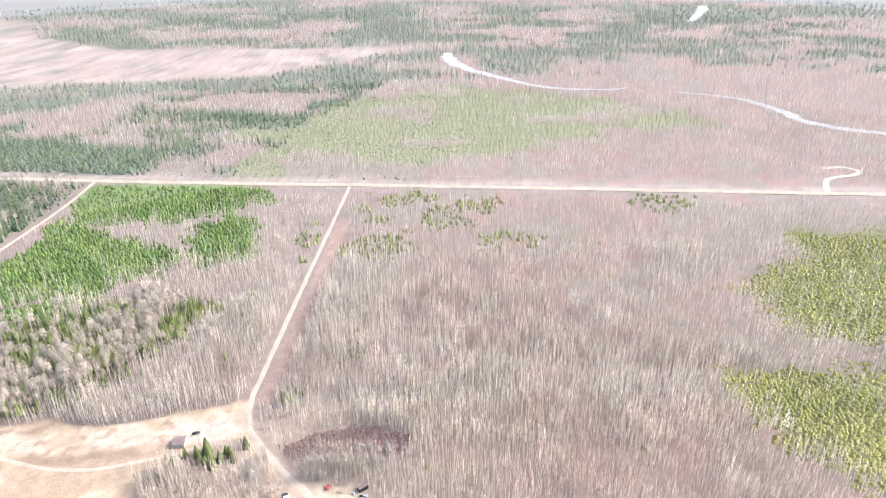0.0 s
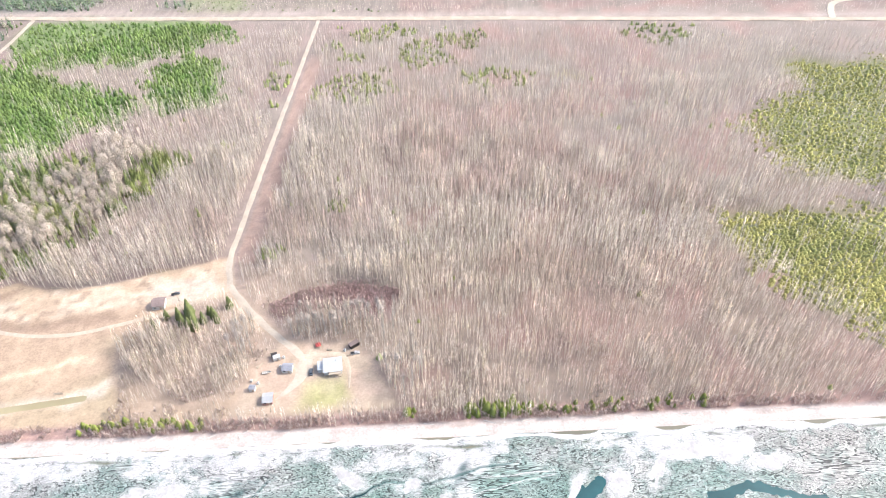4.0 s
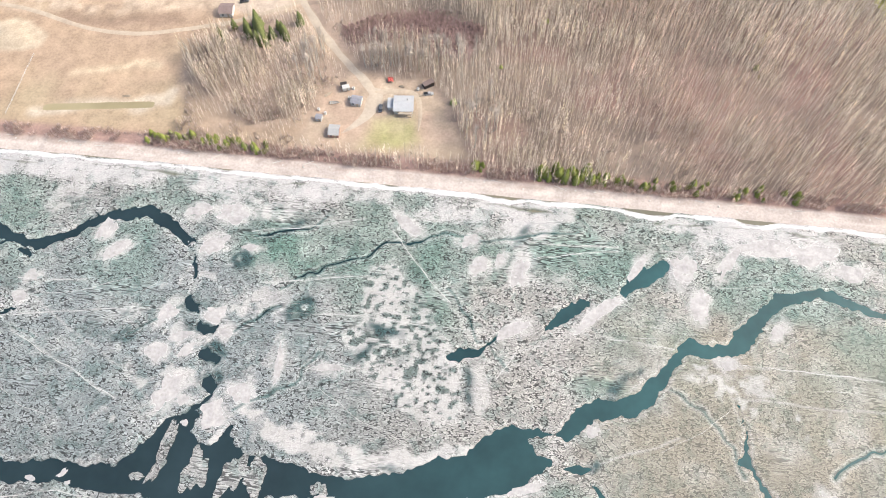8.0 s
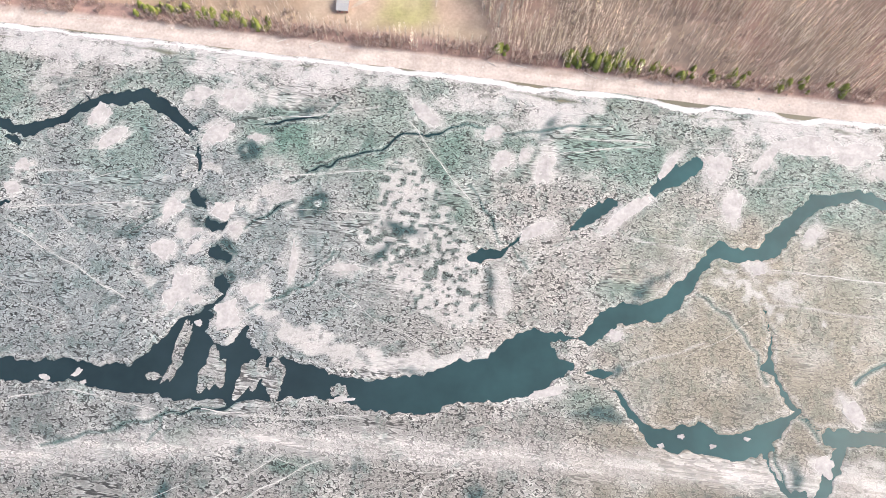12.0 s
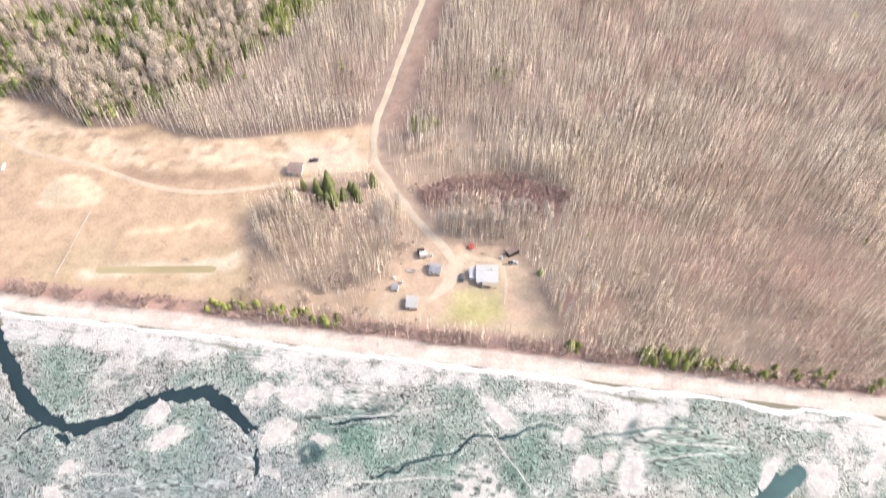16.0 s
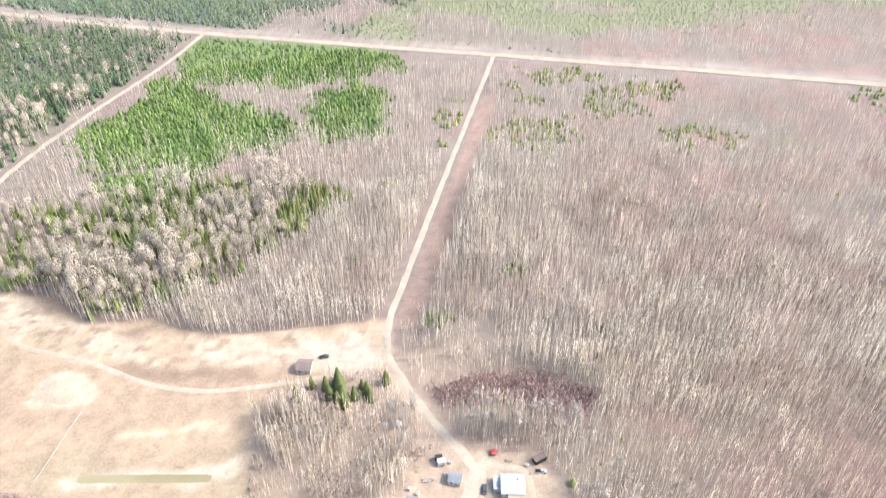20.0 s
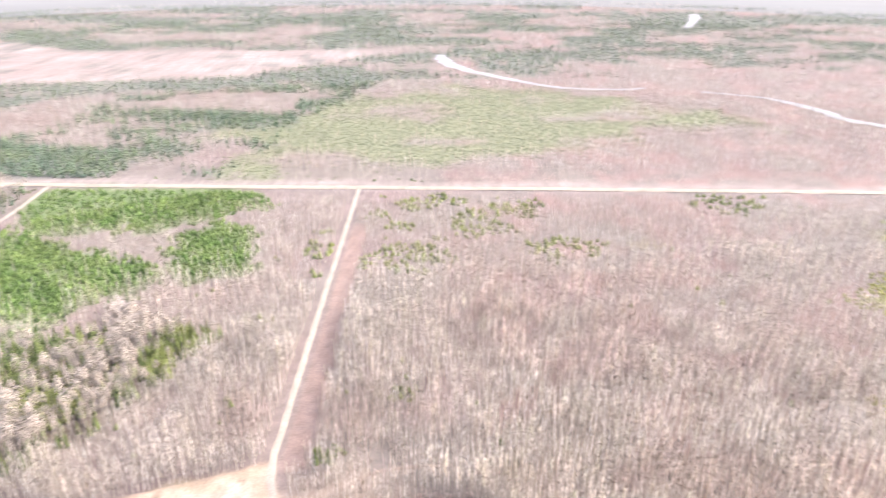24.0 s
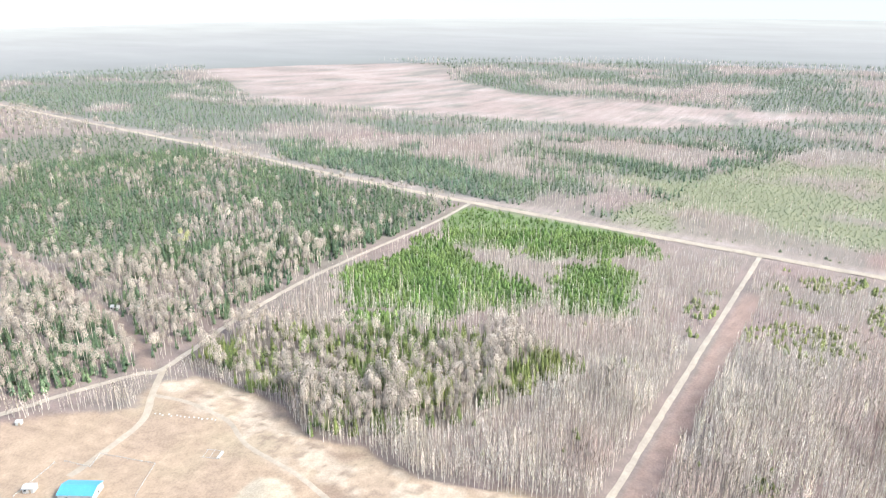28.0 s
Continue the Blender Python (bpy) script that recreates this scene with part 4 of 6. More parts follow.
def aspen_form(rng, twigs, wide, low=0.42, spread=0.085, round_top=False):
    """A bare tree of height 1: a tapered trunk and rising twigs. Verts, faces, and how much each vert is bark (1) or twig (0)."""
    v, f, bark = [], [], []
    lean = rng.normal(0, 0.02, 2)
    for k in range(3):
        a = k * 2.094
        v.append(((0.010 if round_top else 0.014) * math.cos(a), (0.010 if round_top else 0.014) * math.sin(a), -0.01))
    v.append((lean[0], lean[1], 0.97))
    f += [(0, 1, 3), (1, 2, 3), (2, 0, 3)]
    bark += [1] * 4
    for k in range(twigs):
        u = low + (0.97 - low) * (k + rng.random()) / twigs
        a, reach = rng.random() * 6.283, spread * (0.5 + 0.8 * rng.random())
        if round_top:
            reach *= 1.35 * math.sqrt(max(0.05, 1 - ((u - 0.78) / 0.36) ** 2))
        else:
            reach *= 1.25 - 0.8 * (u - low) / (1 - low)
        start = rng.random() * 0.35
        dx, dy = math.cos(a) * reach, math.sin(a) * reach
        if round_top:
            rise_to = -0.55 + 1.55 * (k + 0.5) / twigs
            ring = math.sqrt(max(0.0, 1 - rise_to**2))
            out = np.array((ring * math.cos(k * 2.4), ring * math.sin(k * 2.4), rise_to))
            lump = spread * (0.62 + 0.5 * rng.random())
            centre = np.array((lean[0], lean[1], 0.76)) + out * (lump, lump, lump * 1.9)
            turned = np.cross(out + rng.normal(0, 0.35, 3), rng.normal(0, 1, 3))
            e1 = turned / np.linalg.norm(turned)
            e2 = np.cross(out, e1)
            n = len(v)
            v += [tuple(centre + e1 * wide * 1.7), tuple(centre - e1 * wide + e2 * wide * 1.3), tuple(centre - e1 * wide * 1.1 - e2 * wide * 1.3)]
            f.append((n, n + 1, n + 2))
            bark += [0] * 3
            continue
        rise = reach * (1.2 + 1.2 * rng.random())
        px, py = -math.sin(a) * wide * 0.5, math.cos(a) * wide * 0.5
        bx, by, bz = lean[0] * u + dx * start, lean[1] * u + dy * start, u
        tilt = rng.normal(0, wide * 0.5)
        n = len(v)
        v += [(bx + dx * 0.5 + px, by + dy * 0.5 + py, bz + rise * 0.45 + tilt), (bx, by, bz - 0.01), (bx + dx, by + dy, bz + rise)]
        f.append((n, n + 1, n + 2))
        bark += [0] * 3
    return rounded(np.array(v), np.array(f), np.array(bark, float), 0.80 if round_top else 0.3, 0.8 if round_top else 0.15, 0.8 if round_top else 1.2)


def spruce_form(rng, flaps, fat=0.15, power=1.0, low=0.06):
    """A needle tree of height 1: drooping flaps of boughs round a thin trunk."""
    v, f, bark = [], [], []
    for k in range(3):
        a = k * 2.094
        v.append((0.011 * math.cos(a), 0.011 * math.sin(a), -0.01))
    v.append((0, 0, 0.9))
    f += [(0, 1, 3), (1, 2, 3), (2, 0, 3)]
    bark += [1] * 4
    for k in range(flaps):
        u = low + (1 - low) * (k / flaps) ** 1.05
        r = fat * (1 - u) ** power * (0.75 + 0.5 * rng.random()) + 0.012
        a = k * 2.4 + rng.random() * 0.9
        w = 0.42 + 0.25 * rng.random()
        drop = r * (0.35 + 0.4 * rng.random())
        n = len(v)
        v += [(0, 0, min(1.0, u + 0.09)), (r * math.cos(a - w), r * math.sin(a - w), u - drop), (r * math.cos(a + w), r * math.sin(a + w), u - drop)]
        f.append((n, n + 1, n + 2))
        bark += [0] * 3
    return rounded(np.array(v), np.array(f), np.array(bark, float), 0.3, 0.12, 0.55)


def plant(name, forms, x, y, tall, slim, trunk, crown, mat, label, category):
    """Many trees of a few forms as one mesh. tall, slim: per tree; trunk, crown: colours per tree."""
    if not len(x):
        return None
    pick = RNG.integers(0, len(forms), len(x))
    turn = RNG.random(len(x)) * 6.283
    lean = RNG.normal(0, 0.025, (len(x), 2))
    ground = height(x, y)
    vs, fs, cs, ns, base = [], [], [], [], 0
    for k, (v, f, bark, out) in enumerate(forms):
        i = np.where(pick == k)[0]
        if not len(i):
            continue
        c, s = np.cos(turn[i])[:, None], np.sin(turn[i])[:, None]
        h, w = tall[i][:, None], (tall[i] * slim[i])[:, None]
        px = x[i][:, None] + w * (v[:, 0] * c - v[:, 1] * s) + lean[i, :1] * h * v[:, 2]
        py = y[i][:, None] + w * (v[:, 0] * s + v[:, 1] * c) + lean[i, 1:] * h * v[:, 2]
        pz = ground[i][:, None] + h * v[:, 2]
        ns.append(np.stack([out[:, 0] * c - out[:, 1] * s, out[:, 0] * s + out[:, 1] * c, out[:, 2] + 0 * c], -1).reshape(-1, 3))
        vs.append(np.stack([px, py, pz], -1).reshape(-1, 3))
        fs.append((f[None] + (np.arange(len(i)) * len(v))[:, None, None] + base).reshape(-1, 3))
        col = crown[i][:, None] + bark[None, :, None] * (trunk[i] - crown[i])[:, None]
        cs.append(np.concatenate([col, np.ones((*col.shape[:2], 1))], -1).reshape(-1, 4))
        base += len(i) * len(v)
    me = mesh_from(name, np.concatenate(vs), np.concatenate(fs), mat, np.concatenate(cs), False, np.concatenate(ns))
    return tagged(new(name, me), label, category, kind="stuff")


RINGS = [(0, 400, 2.15), (400, 640, 3.1), (640, 1050, 4.8), (1050, 1800, 8.0), (1800, 2150, 14.0)]
ROADSIDE = [(MAIN_ROAD, 18), (MIDDLE_ROAD, 11), (HOUSE_ROAD, 9), (WEST_ROAD, 14), (BARN_TRACK, 7), (FIELD_TRACK, 7), (CUT_LINE, 9), (TRAIL, 4), (LOOP_ROAD, 9), (RIVER_NEAR, 0), (RIVER_EAST, 0), (RIVER_FAR, 0)]
STANDS = {}


def sow():
    """Where trees stand, and of which kind: jittered rows, thinner with distance, kept out of roads and clearings."""
    for ring, (near, far, gap) in enumerate(RINGS):
        gx, gy = np.meshgrid(np.arange(-far * 0.95 - 40, far * 0.8, gap), np.arange(max(222, 80 + near * 0.3), far + 80, gap))
        x, y = gx.ravel(), gy.ravel()
        x, y = x + (RNG.random(len(x)) - 0.5) * gap * 0.95, y + (RNG.random(len(y)) - 0.5) * gap * 0.95
        r, side = np.hypot(x + 40, y - 80), np.degrees(np.arctan2(x + 40, y - 80))
        keep = (r >= near) & (r < far) & (side > -72) & (side < (64 if far < 700 else 54)) & (y - shore_at(x) > 9)
        x, y = x[keep], y[keep]
        wx, wy = x + 16 * (fbm(x, y, 22, 11) - 0.5), y + 16 * (fbm(x, y, 22, 12) - 0.5)
        keep = (within(x, y, CLEARING) > 1) & (within(x, y, YARD) > 0.5) & (within(x, y, BRUSH) > 0) & (within(wx, wy, BOG) > 0)
        for line, room in ROADSIDE:
            keep &= along(x, y, line, room) > 0
        keep &= np.hypot((x + 131) / 15, (y - 294) / 9) > 1
        keep &= along(x, y, [(p, q - 6) for p, q in MAIN_ROAD], 14) > 0
        keep &= along(x, y, [(p, q + 8) for p, q in MAIN_ROAD], 20) > 0
        keep &= along(x, y, [(-93, 606), (-100, 503), (-105, 421), (-110, 345)], 13) > 0
        x, y, wx, wy = x[keep], y[keep], wx[keep], wy[keep]
        kind = np.full(len(x), "aspen", dtype="<U8")
        dice, patch = RNG.random(len(x)), fbm(x, y, 120, 14)
        fine = fbm(x, y, 18, 15)

        def zone(ring_pts, margin=0):
            return within(wx, wy, ring_pts) < margin

        north = north_of(x, y)
        west = x < np.interp(y, [p[1] for p in WEST_ROAD[::-1]], [p[0] for p in WEST_ROAD[::-1]])
        kind[(west & ~north) & (dice < np.clip(5 * fbm(x, y, 34, 38) - 2.3, 0.06, 0.5))] = "spruce"
        kind[(west & ~north) & (kind == "aspen")] = "tall"
        kind[dice < spruce_west(x, y)] = "spruce"
        grove = spruce_north(x, y)
        kind[grove + 0.16 * (dice - 0.5) > 0] = "spruce"
        ox, oy = x + 70 * (fbm(x, y, 60, 35) - 0.5), y + 60 * (fbm(x, y, 60, 36) - 0.5)
        kind[(within(ox, oy, SPRUCE_RIM) < 0) & (dice < 0.6) & (grove > -0.05)] = "spruce"
        kind[(within(ox, oy, OLIVE_NORTH) + 130 * (fbm(x / 2, y, 45, 45) - 0.5) + 40 * (dice - 0.5) < 4) & (dice < np.clip(6 * fbm(x / 2, y, 48, 48) - 1.75, 0.06, 0.95))] = "olive"
        kind[(np.minimum(within(ox, oy, OLIVE_EAST), within(ox, oy, OLIVE_SHORE)) + 40 * (fbm(x, y, 24, 46) - 0.5) + 20 * (dice - 0.5) < 0) & (dice < 0.93)] = "olive"
        kind[(pine_gap(x, y) + 16 * (dice - 0.5) < 0) & (dice < 0.93)] = "pine"
        tall = zone(TALL_ASPENS)
        kind[tall] = "tall"
        kind[tall & (dice < np.clip(5 * fbm(x, y, 22, 42) - 2.3, 0.10, 0.75))] = "spruce"
        kind[zone(WOOD_BY_YARD) & (dice < np.where(y - 0.35 * (x + 130) < 258, 0.4, 0.12))] = "shrub"
        kind[zone(SCRUB)] = "shrub"
        clumps = np.min([np.hypot((x - p) / 1.3, y - q) for p, q in [(-39, 658), (-61, 613), (-80, 552), (-38, 558), (14, 630), (41, 648), (-5, 614), (-58, 394), (-41, 385), (220, 643), (-112, 570), (-141, 474), (55, 568), (-99, 351)]], axis=0)
        kind[(clumps < np.where(y > 500, 13, 3) + np.where(y > 500, 70, 25) * (fine - 0.42)) & (dice < 0.42)] = "pine"
        kind[(y - shore_at(x) < 13) & (dice < 0.5)] = "shrub"
        kind[(kind == "aspen") & (y < 700) & (dice < 0.0012)] = "pine"
        thin = (kind == "tall") & (RNG.random(len(x)) < 0.56) | (kind == "aspen") & (fbm(x, y, 14, 13) < 0.31) & (dice > 0.35)
        x, y, kind = x[~thin], y[~thin], kind[~thin]
        for one in np.unique(kind):
            STANDS[one, ring] = x[kind == one], y[kind == one]


sow()


def sow_scrub():
    """Dense low willow: the bank above the beach, the scrub patch, and under the trees by the yard."""
    gx, gy = np.meshgrid(np.arange(-300, 185, 1.5), np.arange(221, 320, 1.5))
    x, y = gx.ravel() + RNG.random(gx.size) * 1.4, gy.ravel() + RNG.random(gx.size) * 1.4
    wx, wy = x + 8 * (fbm(x, y, 12, 27) - 0.5), y + 8 * (fbm(x, y, 12, 28) - 0.5)
    s = y - shore_at(x)
    bank = (np.abs(s - 11.5 - 3 * (fbm(x, y, 15, 29) - 0.5)) < 3.2) & (fbm(x, y, 7, 30) > 0.38)
    patch = within(wx, wy, SCRUB) < 0
    under = (within(wx, wy, WOOD_BY_YARD) < 0) & (fbm(x, y, 12, 32) > 0.58) & (RNG.random(len(x)) < 0.5) | (within(wx, wy, BRUSH) < 0) & (fbm(x, y, 10, 51) > 0.52) & (RNG.random(len(x)) < 0.5)
    wood = (x > -20) & (s > 9) & (s < 60) & (fbm(x, y, 16, 34) > 0.54) & (RNG.random(len(x)) < 0.14)
    keep = (bank | patch | under | wood) & (along(x, y, HOUSE_ROAD, 7) > 0) & (along(x, y, BARN_TRACK, 6) > 0)
    keep &= (within(x, y, YARD) > -1) | (bank & (y < 232))
    return x[keep], y[keep]


old = STANDS.get(("shrub", 0), (np.zeros(0), np.zeros(0)))
extra = sow_scrub()
STANDS["shrub", 0] = np.concatenate([old[0], extra[0]]), np.concatenate([old[1], extra[1]])
gx, gy = np.meshgrid(np.arange(-165, -85, 1.9), np.arange(224, 312, 1.9))
gx, gy = gx.ravel() + RNG.random(gx.size) * 1.8, gy.ravel() + RNG.random(gx.size) * 1.8
room = ((within(gx, gy, WOOD_BY_YARD) < 0) & (fbm(gx, gy, 12, 33) > 0.46) | (within(gx, gy, BRUSH) < 0) & (fbm(gx, gy, 9, 34) > 0.5)) & (along(gx, gy, HOUSE_ROAD, 7) > 0) & (along(gx, gy, BARN_TRACK, 6) > 0) & (within(gx, gy, YARD) > 0) & (np.hypot((gx + 131) / 17, (gy - 294) / 10) > 1)
STANDS["aspen", 0] = np.concatenate([STANDS["aspen", 0][0], gx[room]]), np.concatenate([STANDS["aspen", 0][1], gy[room]])
TWIGS, WIDTH = (24, 20, 12, 7, 7), (0.030, 0.036, 0.048, 0.06, 0.09)
FLAPS = (46, 30, 16, 9, 8)


def colours(n, a, b, mix, spread=0.12):
    c = np.array(a) + np.asarray(mix)[:, None] * (np.array(b) - np.array(a))
    return np.clip(c * (1 + RNG.normal(0, spread, n))[:, None], 0.01, 0.95)


for (kind, ring), (x, y) in STANDS.items():
    n = len(x)
    if not n:
        continue
    rough = RNG.random(n)
    swell = (1.0, 1.0, 1.15, 1.5, 2.2)[ring]
    red = np.clip(fbm(x, y, 60, 17) * 2.6 + fbm(x, y, 14, 26) * 2.0 - 2.15, 0, 1)
    trunk = colours(n, (0.60, 0.52, 0.43), (0.45, 0.38, 0.31), rough)
    if kind in ("aspen", "tall"):
        big = kind == "tall"
        forms = [aspen_form(RNG, (80, 64, 36, 18, 10)[ring] if big else TWIGS[ring], WIDTH[ring] * (0.50 if big else (0.86, 0.92, 1.1, 1.15, 1.1)[ring]), 0.60 if big else 0.24, 0.118 if big else 0.064, big) for _ in range(5)]
        tallness = (17 if big else 13.5) * (0.7 + 0.5 * rough) * (0.5 + 1.0 * fbm(x, y, 20, 18))
        crown = colours(n, (0.335, 0.278, 0.224), (0.45, 0.378, 0.305), rough, 0.12) if big else colours(n, (0.61, 0.542, 0.468), (0.475, 0.345, 0.305), np.clip(red * 0.9 + 0.4 * (rough - 0.35), 0, 1), (0.30, 0.26, 0.16, 0.1, 0.1)[ring])
        if big:
            willow = (np.hypot((x + 532) / 16, (y - 486) / 9) < 1)[:, None]
            crown = np.where(willow, (0.50, 0.47, 0.20), crown)
        else:
            olive = (rough > 0.86)[:, None]
            crown = np.where(olive, crown * (0.92, 0.96, 0.82), crown) * (0.62 + 0.72 * fbm(x, y, 11, 47, 2))[:, None]
            crown = np.where((y < 330)[:, None], crown * (1.06, 1.02, 0.97), crown) * (1.16 if ring == 0 else 1.18 if ring == 1 else 1.08)
            pale = (np.hypot((x - 120) / 18, (y - 553) / 7) < 1)[:, None]
            crown = np.where(pale, (0.60, 0.53, 0.27), crown)
            tallness = tallness * np.where(y > 540, 0.72, 1.0) * np.where(np.abs(along(x, y, MAIN_ROAD)) < 42, 0.5, 1.0) * np.where((along(x, y, WEST_ROAD) < 30) & (x > -405), 0.6, 1.0) * np.where(along(x, y, HOUSE_ROAD) < 22, 0.6, 1.0) * np.where((x > -40) & (y < 300), 0.85, 1.0) * np.where(within(x, y, WOOD_BY_YARD) < 3, 0.85, 1.0) * np.where(within(x, y, BRUSH) < 0, 0.42, 1.0)
        label, name = ("stand of tall bare aspens with pale bark", "aspen_wood") if big else ("wood of slender leafless aspens, grey and brown", "bare_wood")
        plant(name, forms, x, y, tallness, np.full(n, swell), trunk, crown, M_WOOD, label, "woods")
    elif kind == "shrub":
        forms = [aspen_form(RNG, 30, WIDTH[ring] * 3.0, 0.02, 0.32) for _ in range(4)]
        crown = colours(n, (0.50, 0.385, 0.35), (0.61, 0.49, 0.42), rough)
        mauve = (within(x, y, SCRUB) < 2)[:, None]
        crown = np.where(mauve, crown * (0.85, 0.75, 0.79), crown)
        plant("willow_scrub", forms, x, y, 2.3 * (0.6 + 0.8 * rough), np.full(n, 1.1), crown, crown, M_WOOD, "low leafless purplish-brown willow scrub", "shrubs")
    else:
        fat, power, tallness, a, b, name, label = {
            "spruce": (0.20, 0.9, (10.0, 10.0, 9.0, 8.0, 8.0)[ring], (0.112, 0.165, 0.098), (0.175, 0.222, 0.108), "spruce_wood", "dense wood of dark green spruces"),
            "pine": (0.54, 0.6, 3.5, (0.130, 0.205, 0.055), (0.200, 0.262, 0.080), "young_pine_wood", "stand of bright green young pines"),
            "olive": (1.15 if ring < 2 else 1.5, 0.6, 1.9 if ring < 2 else 1.2, (0.205, 0.228, 0.125), (0.270, 0.275, 0.155), "larch_wood", "yellow-green stand of budding larches and pines"),
        }[kind]
        forms = [spruce_form(RNG, FLAPS[ring], fat, power) for _ in range(5)]
        crown = colours(n, a, b, np.clip(fbm(x, y, 14, 19) * 2 - 0.5, 0, 1), 0.1 if kind == "olive" else 0.2)
        if kind == "spruce":
            # distance haze put into the crown colour: northern spruces paler and bluer
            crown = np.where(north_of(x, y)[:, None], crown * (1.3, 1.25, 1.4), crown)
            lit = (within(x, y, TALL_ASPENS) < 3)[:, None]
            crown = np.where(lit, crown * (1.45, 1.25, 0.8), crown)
        if kind == "pine":
            wild = (pine_gap(x, y) > 20)[:, None]
            crown = np.where(wild, crown * (1.7, 1.3, 1.6), crown)
        if kind == "olive":
            crown = np.where((x > 170)[:, None] & (y < 640)[:, None], crown * (1.75, 1.55, 0.95), crown)
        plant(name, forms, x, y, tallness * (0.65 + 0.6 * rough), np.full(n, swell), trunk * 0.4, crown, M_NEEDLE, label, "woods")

# ---- the hazy distance ----
def build_backdrop():
    """Far woods with haze painted in as a glow, from beyond the last trees to the skyline, and a glowing sheet of
    bright haze above it.
    """
    m, nt, b = material("far_haze", 1.0)
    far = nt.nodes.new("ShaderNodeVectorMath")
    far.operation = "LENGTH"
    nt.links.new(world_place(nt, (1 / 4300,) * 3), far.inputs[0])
    # painted haze: the woods' glow gets paler the farther out they lie
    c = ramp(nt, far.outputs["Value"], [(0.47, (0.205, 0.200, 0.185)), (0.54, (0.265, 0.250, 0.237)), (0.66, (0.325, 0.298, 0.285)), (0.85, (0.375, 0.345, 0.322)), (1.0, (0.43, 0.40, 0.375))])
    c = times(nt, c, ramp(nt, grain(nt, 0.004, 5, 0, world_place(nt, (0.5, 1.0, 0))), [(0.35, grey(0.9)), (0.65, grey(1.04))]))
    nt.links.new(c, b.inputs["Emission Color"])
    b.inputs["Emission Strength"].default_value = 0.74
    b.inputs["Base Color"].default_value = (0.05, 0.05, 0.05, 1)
    n = 96
    a = np.linspace(-math.pi * 0.55, math.pi * 0.55, n)
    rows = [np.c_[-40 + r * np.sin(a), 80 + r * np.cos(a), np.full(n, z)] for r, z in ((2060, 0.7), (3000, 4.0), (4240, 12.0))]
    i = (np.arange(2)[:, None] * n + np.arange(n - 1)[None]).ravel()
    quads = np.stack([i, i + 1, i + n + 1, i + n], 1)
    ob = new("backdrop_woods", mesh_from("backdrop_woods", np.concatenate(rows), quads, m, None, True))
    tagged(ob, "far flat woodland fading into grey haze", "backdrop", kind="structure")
    # glowing wall that stands in for the bright haze above the skyline
    m, nt, b = material("sky_haze", 1.0)
    b.inputs["Emission Color"].default_value = (1.0, 1.0, 0.97, 1)
    b.inputs["Emission Strength"].default_value = 0.385
    b.inputs["Base Color"].default_value = (0.05, 0.05, 0.05, 1)
    rows = [np.c_[-40 + r * np.sin(a), 80 + r * np.cos(a), np.full(n, z)] for r, z in ((4240, 12.0), (4260, 260.0), (4280, 520.0))]
    ob = new("backdrop_sky", mesh_from("backdrop_sky", np.concatenate(rows), quads, m, None, True))
    tagged(ob, "bright white haze over the skyline", "backdrop", kind="structure")


build_backdrop()

# ---- buildings, vehicles and clutter ----
P_WHITE = surface("white_paint", (0.52, 0.505, 0.475), 0.6, 0, 1.5, 0.12)
P_METAL = surface("pale_metal_roof", (0.37, 0.37, 0.365), 0.6, 0.0, 0.8, 0.14)
P_PALE = surface("white_metal_roof", (0.44, 0.445, 0.45), 0.55, 0.0, 0.8, 0.1)
P_GREY = surface("grey_shingles", (0.30, 0.30, 0.33), 0.85, 0, 2.0, 0.25)
P_BROWN = surface("brown_shingles", (0.28, 0.21, 0.19), 0.85, 0, 2.0, 0.25)
P_ROSE = surface("faded_red_boards", (0.42, 0.24, 0.20), 0.8, 0, 2.0, 0.2)
P_TAN = surface("weathered_boards", (0.46, 0.38, 0.29), 0.85, 0, 2.5, 0.25)
P_BLUE = surface("blue_metal_roof", (0.13, 0.40, 0.58), 0.4, 0.1, 0.6, 0.1)
P_DARK = surface("dark_tar_boards", (0.055, 0.045, 0.042), 0.7, 0, 2.0, 0.3)
P_RED = surface("red_tarpaulin", (0.50, 0.10, 0.085), 0.6, 0, 1.5, 0.2)
P_RUBBER = surface("black_rubber", (0.025, 0.025, 0.027), 0.8, 0, 4.0, 0.2)
P_GLASS = surface("dark_window_glass", (0.03, 0.04, 0.05), 0.1, 0, 1.0, 0.1, spec=0.5)
P_STEEL = surface("galvanised_steel", (0.50, 0.50, 0.50), 0.4, 0.7, 3.0, 0.15)
P_CAR_DARK = surface("dark_car_paint", (0.09, 0.095, 0.105), 0.3, 0.2, 1.0, 0.1, spec=0.5)
P_CAR_PALE = surface("silver_car_paint", (0.50, 0.49, 0.48), 0.3, 0.3, 1.0, 0.1, spec=0.5)
P_STONE = surface("pale_stone", (0.60, 0.57, 0.52), 0.9, 0, 2.0, 0.2)


def land(x, y):
    return float(height(np.array([float(x)]), np.array([float(y)]))[0])


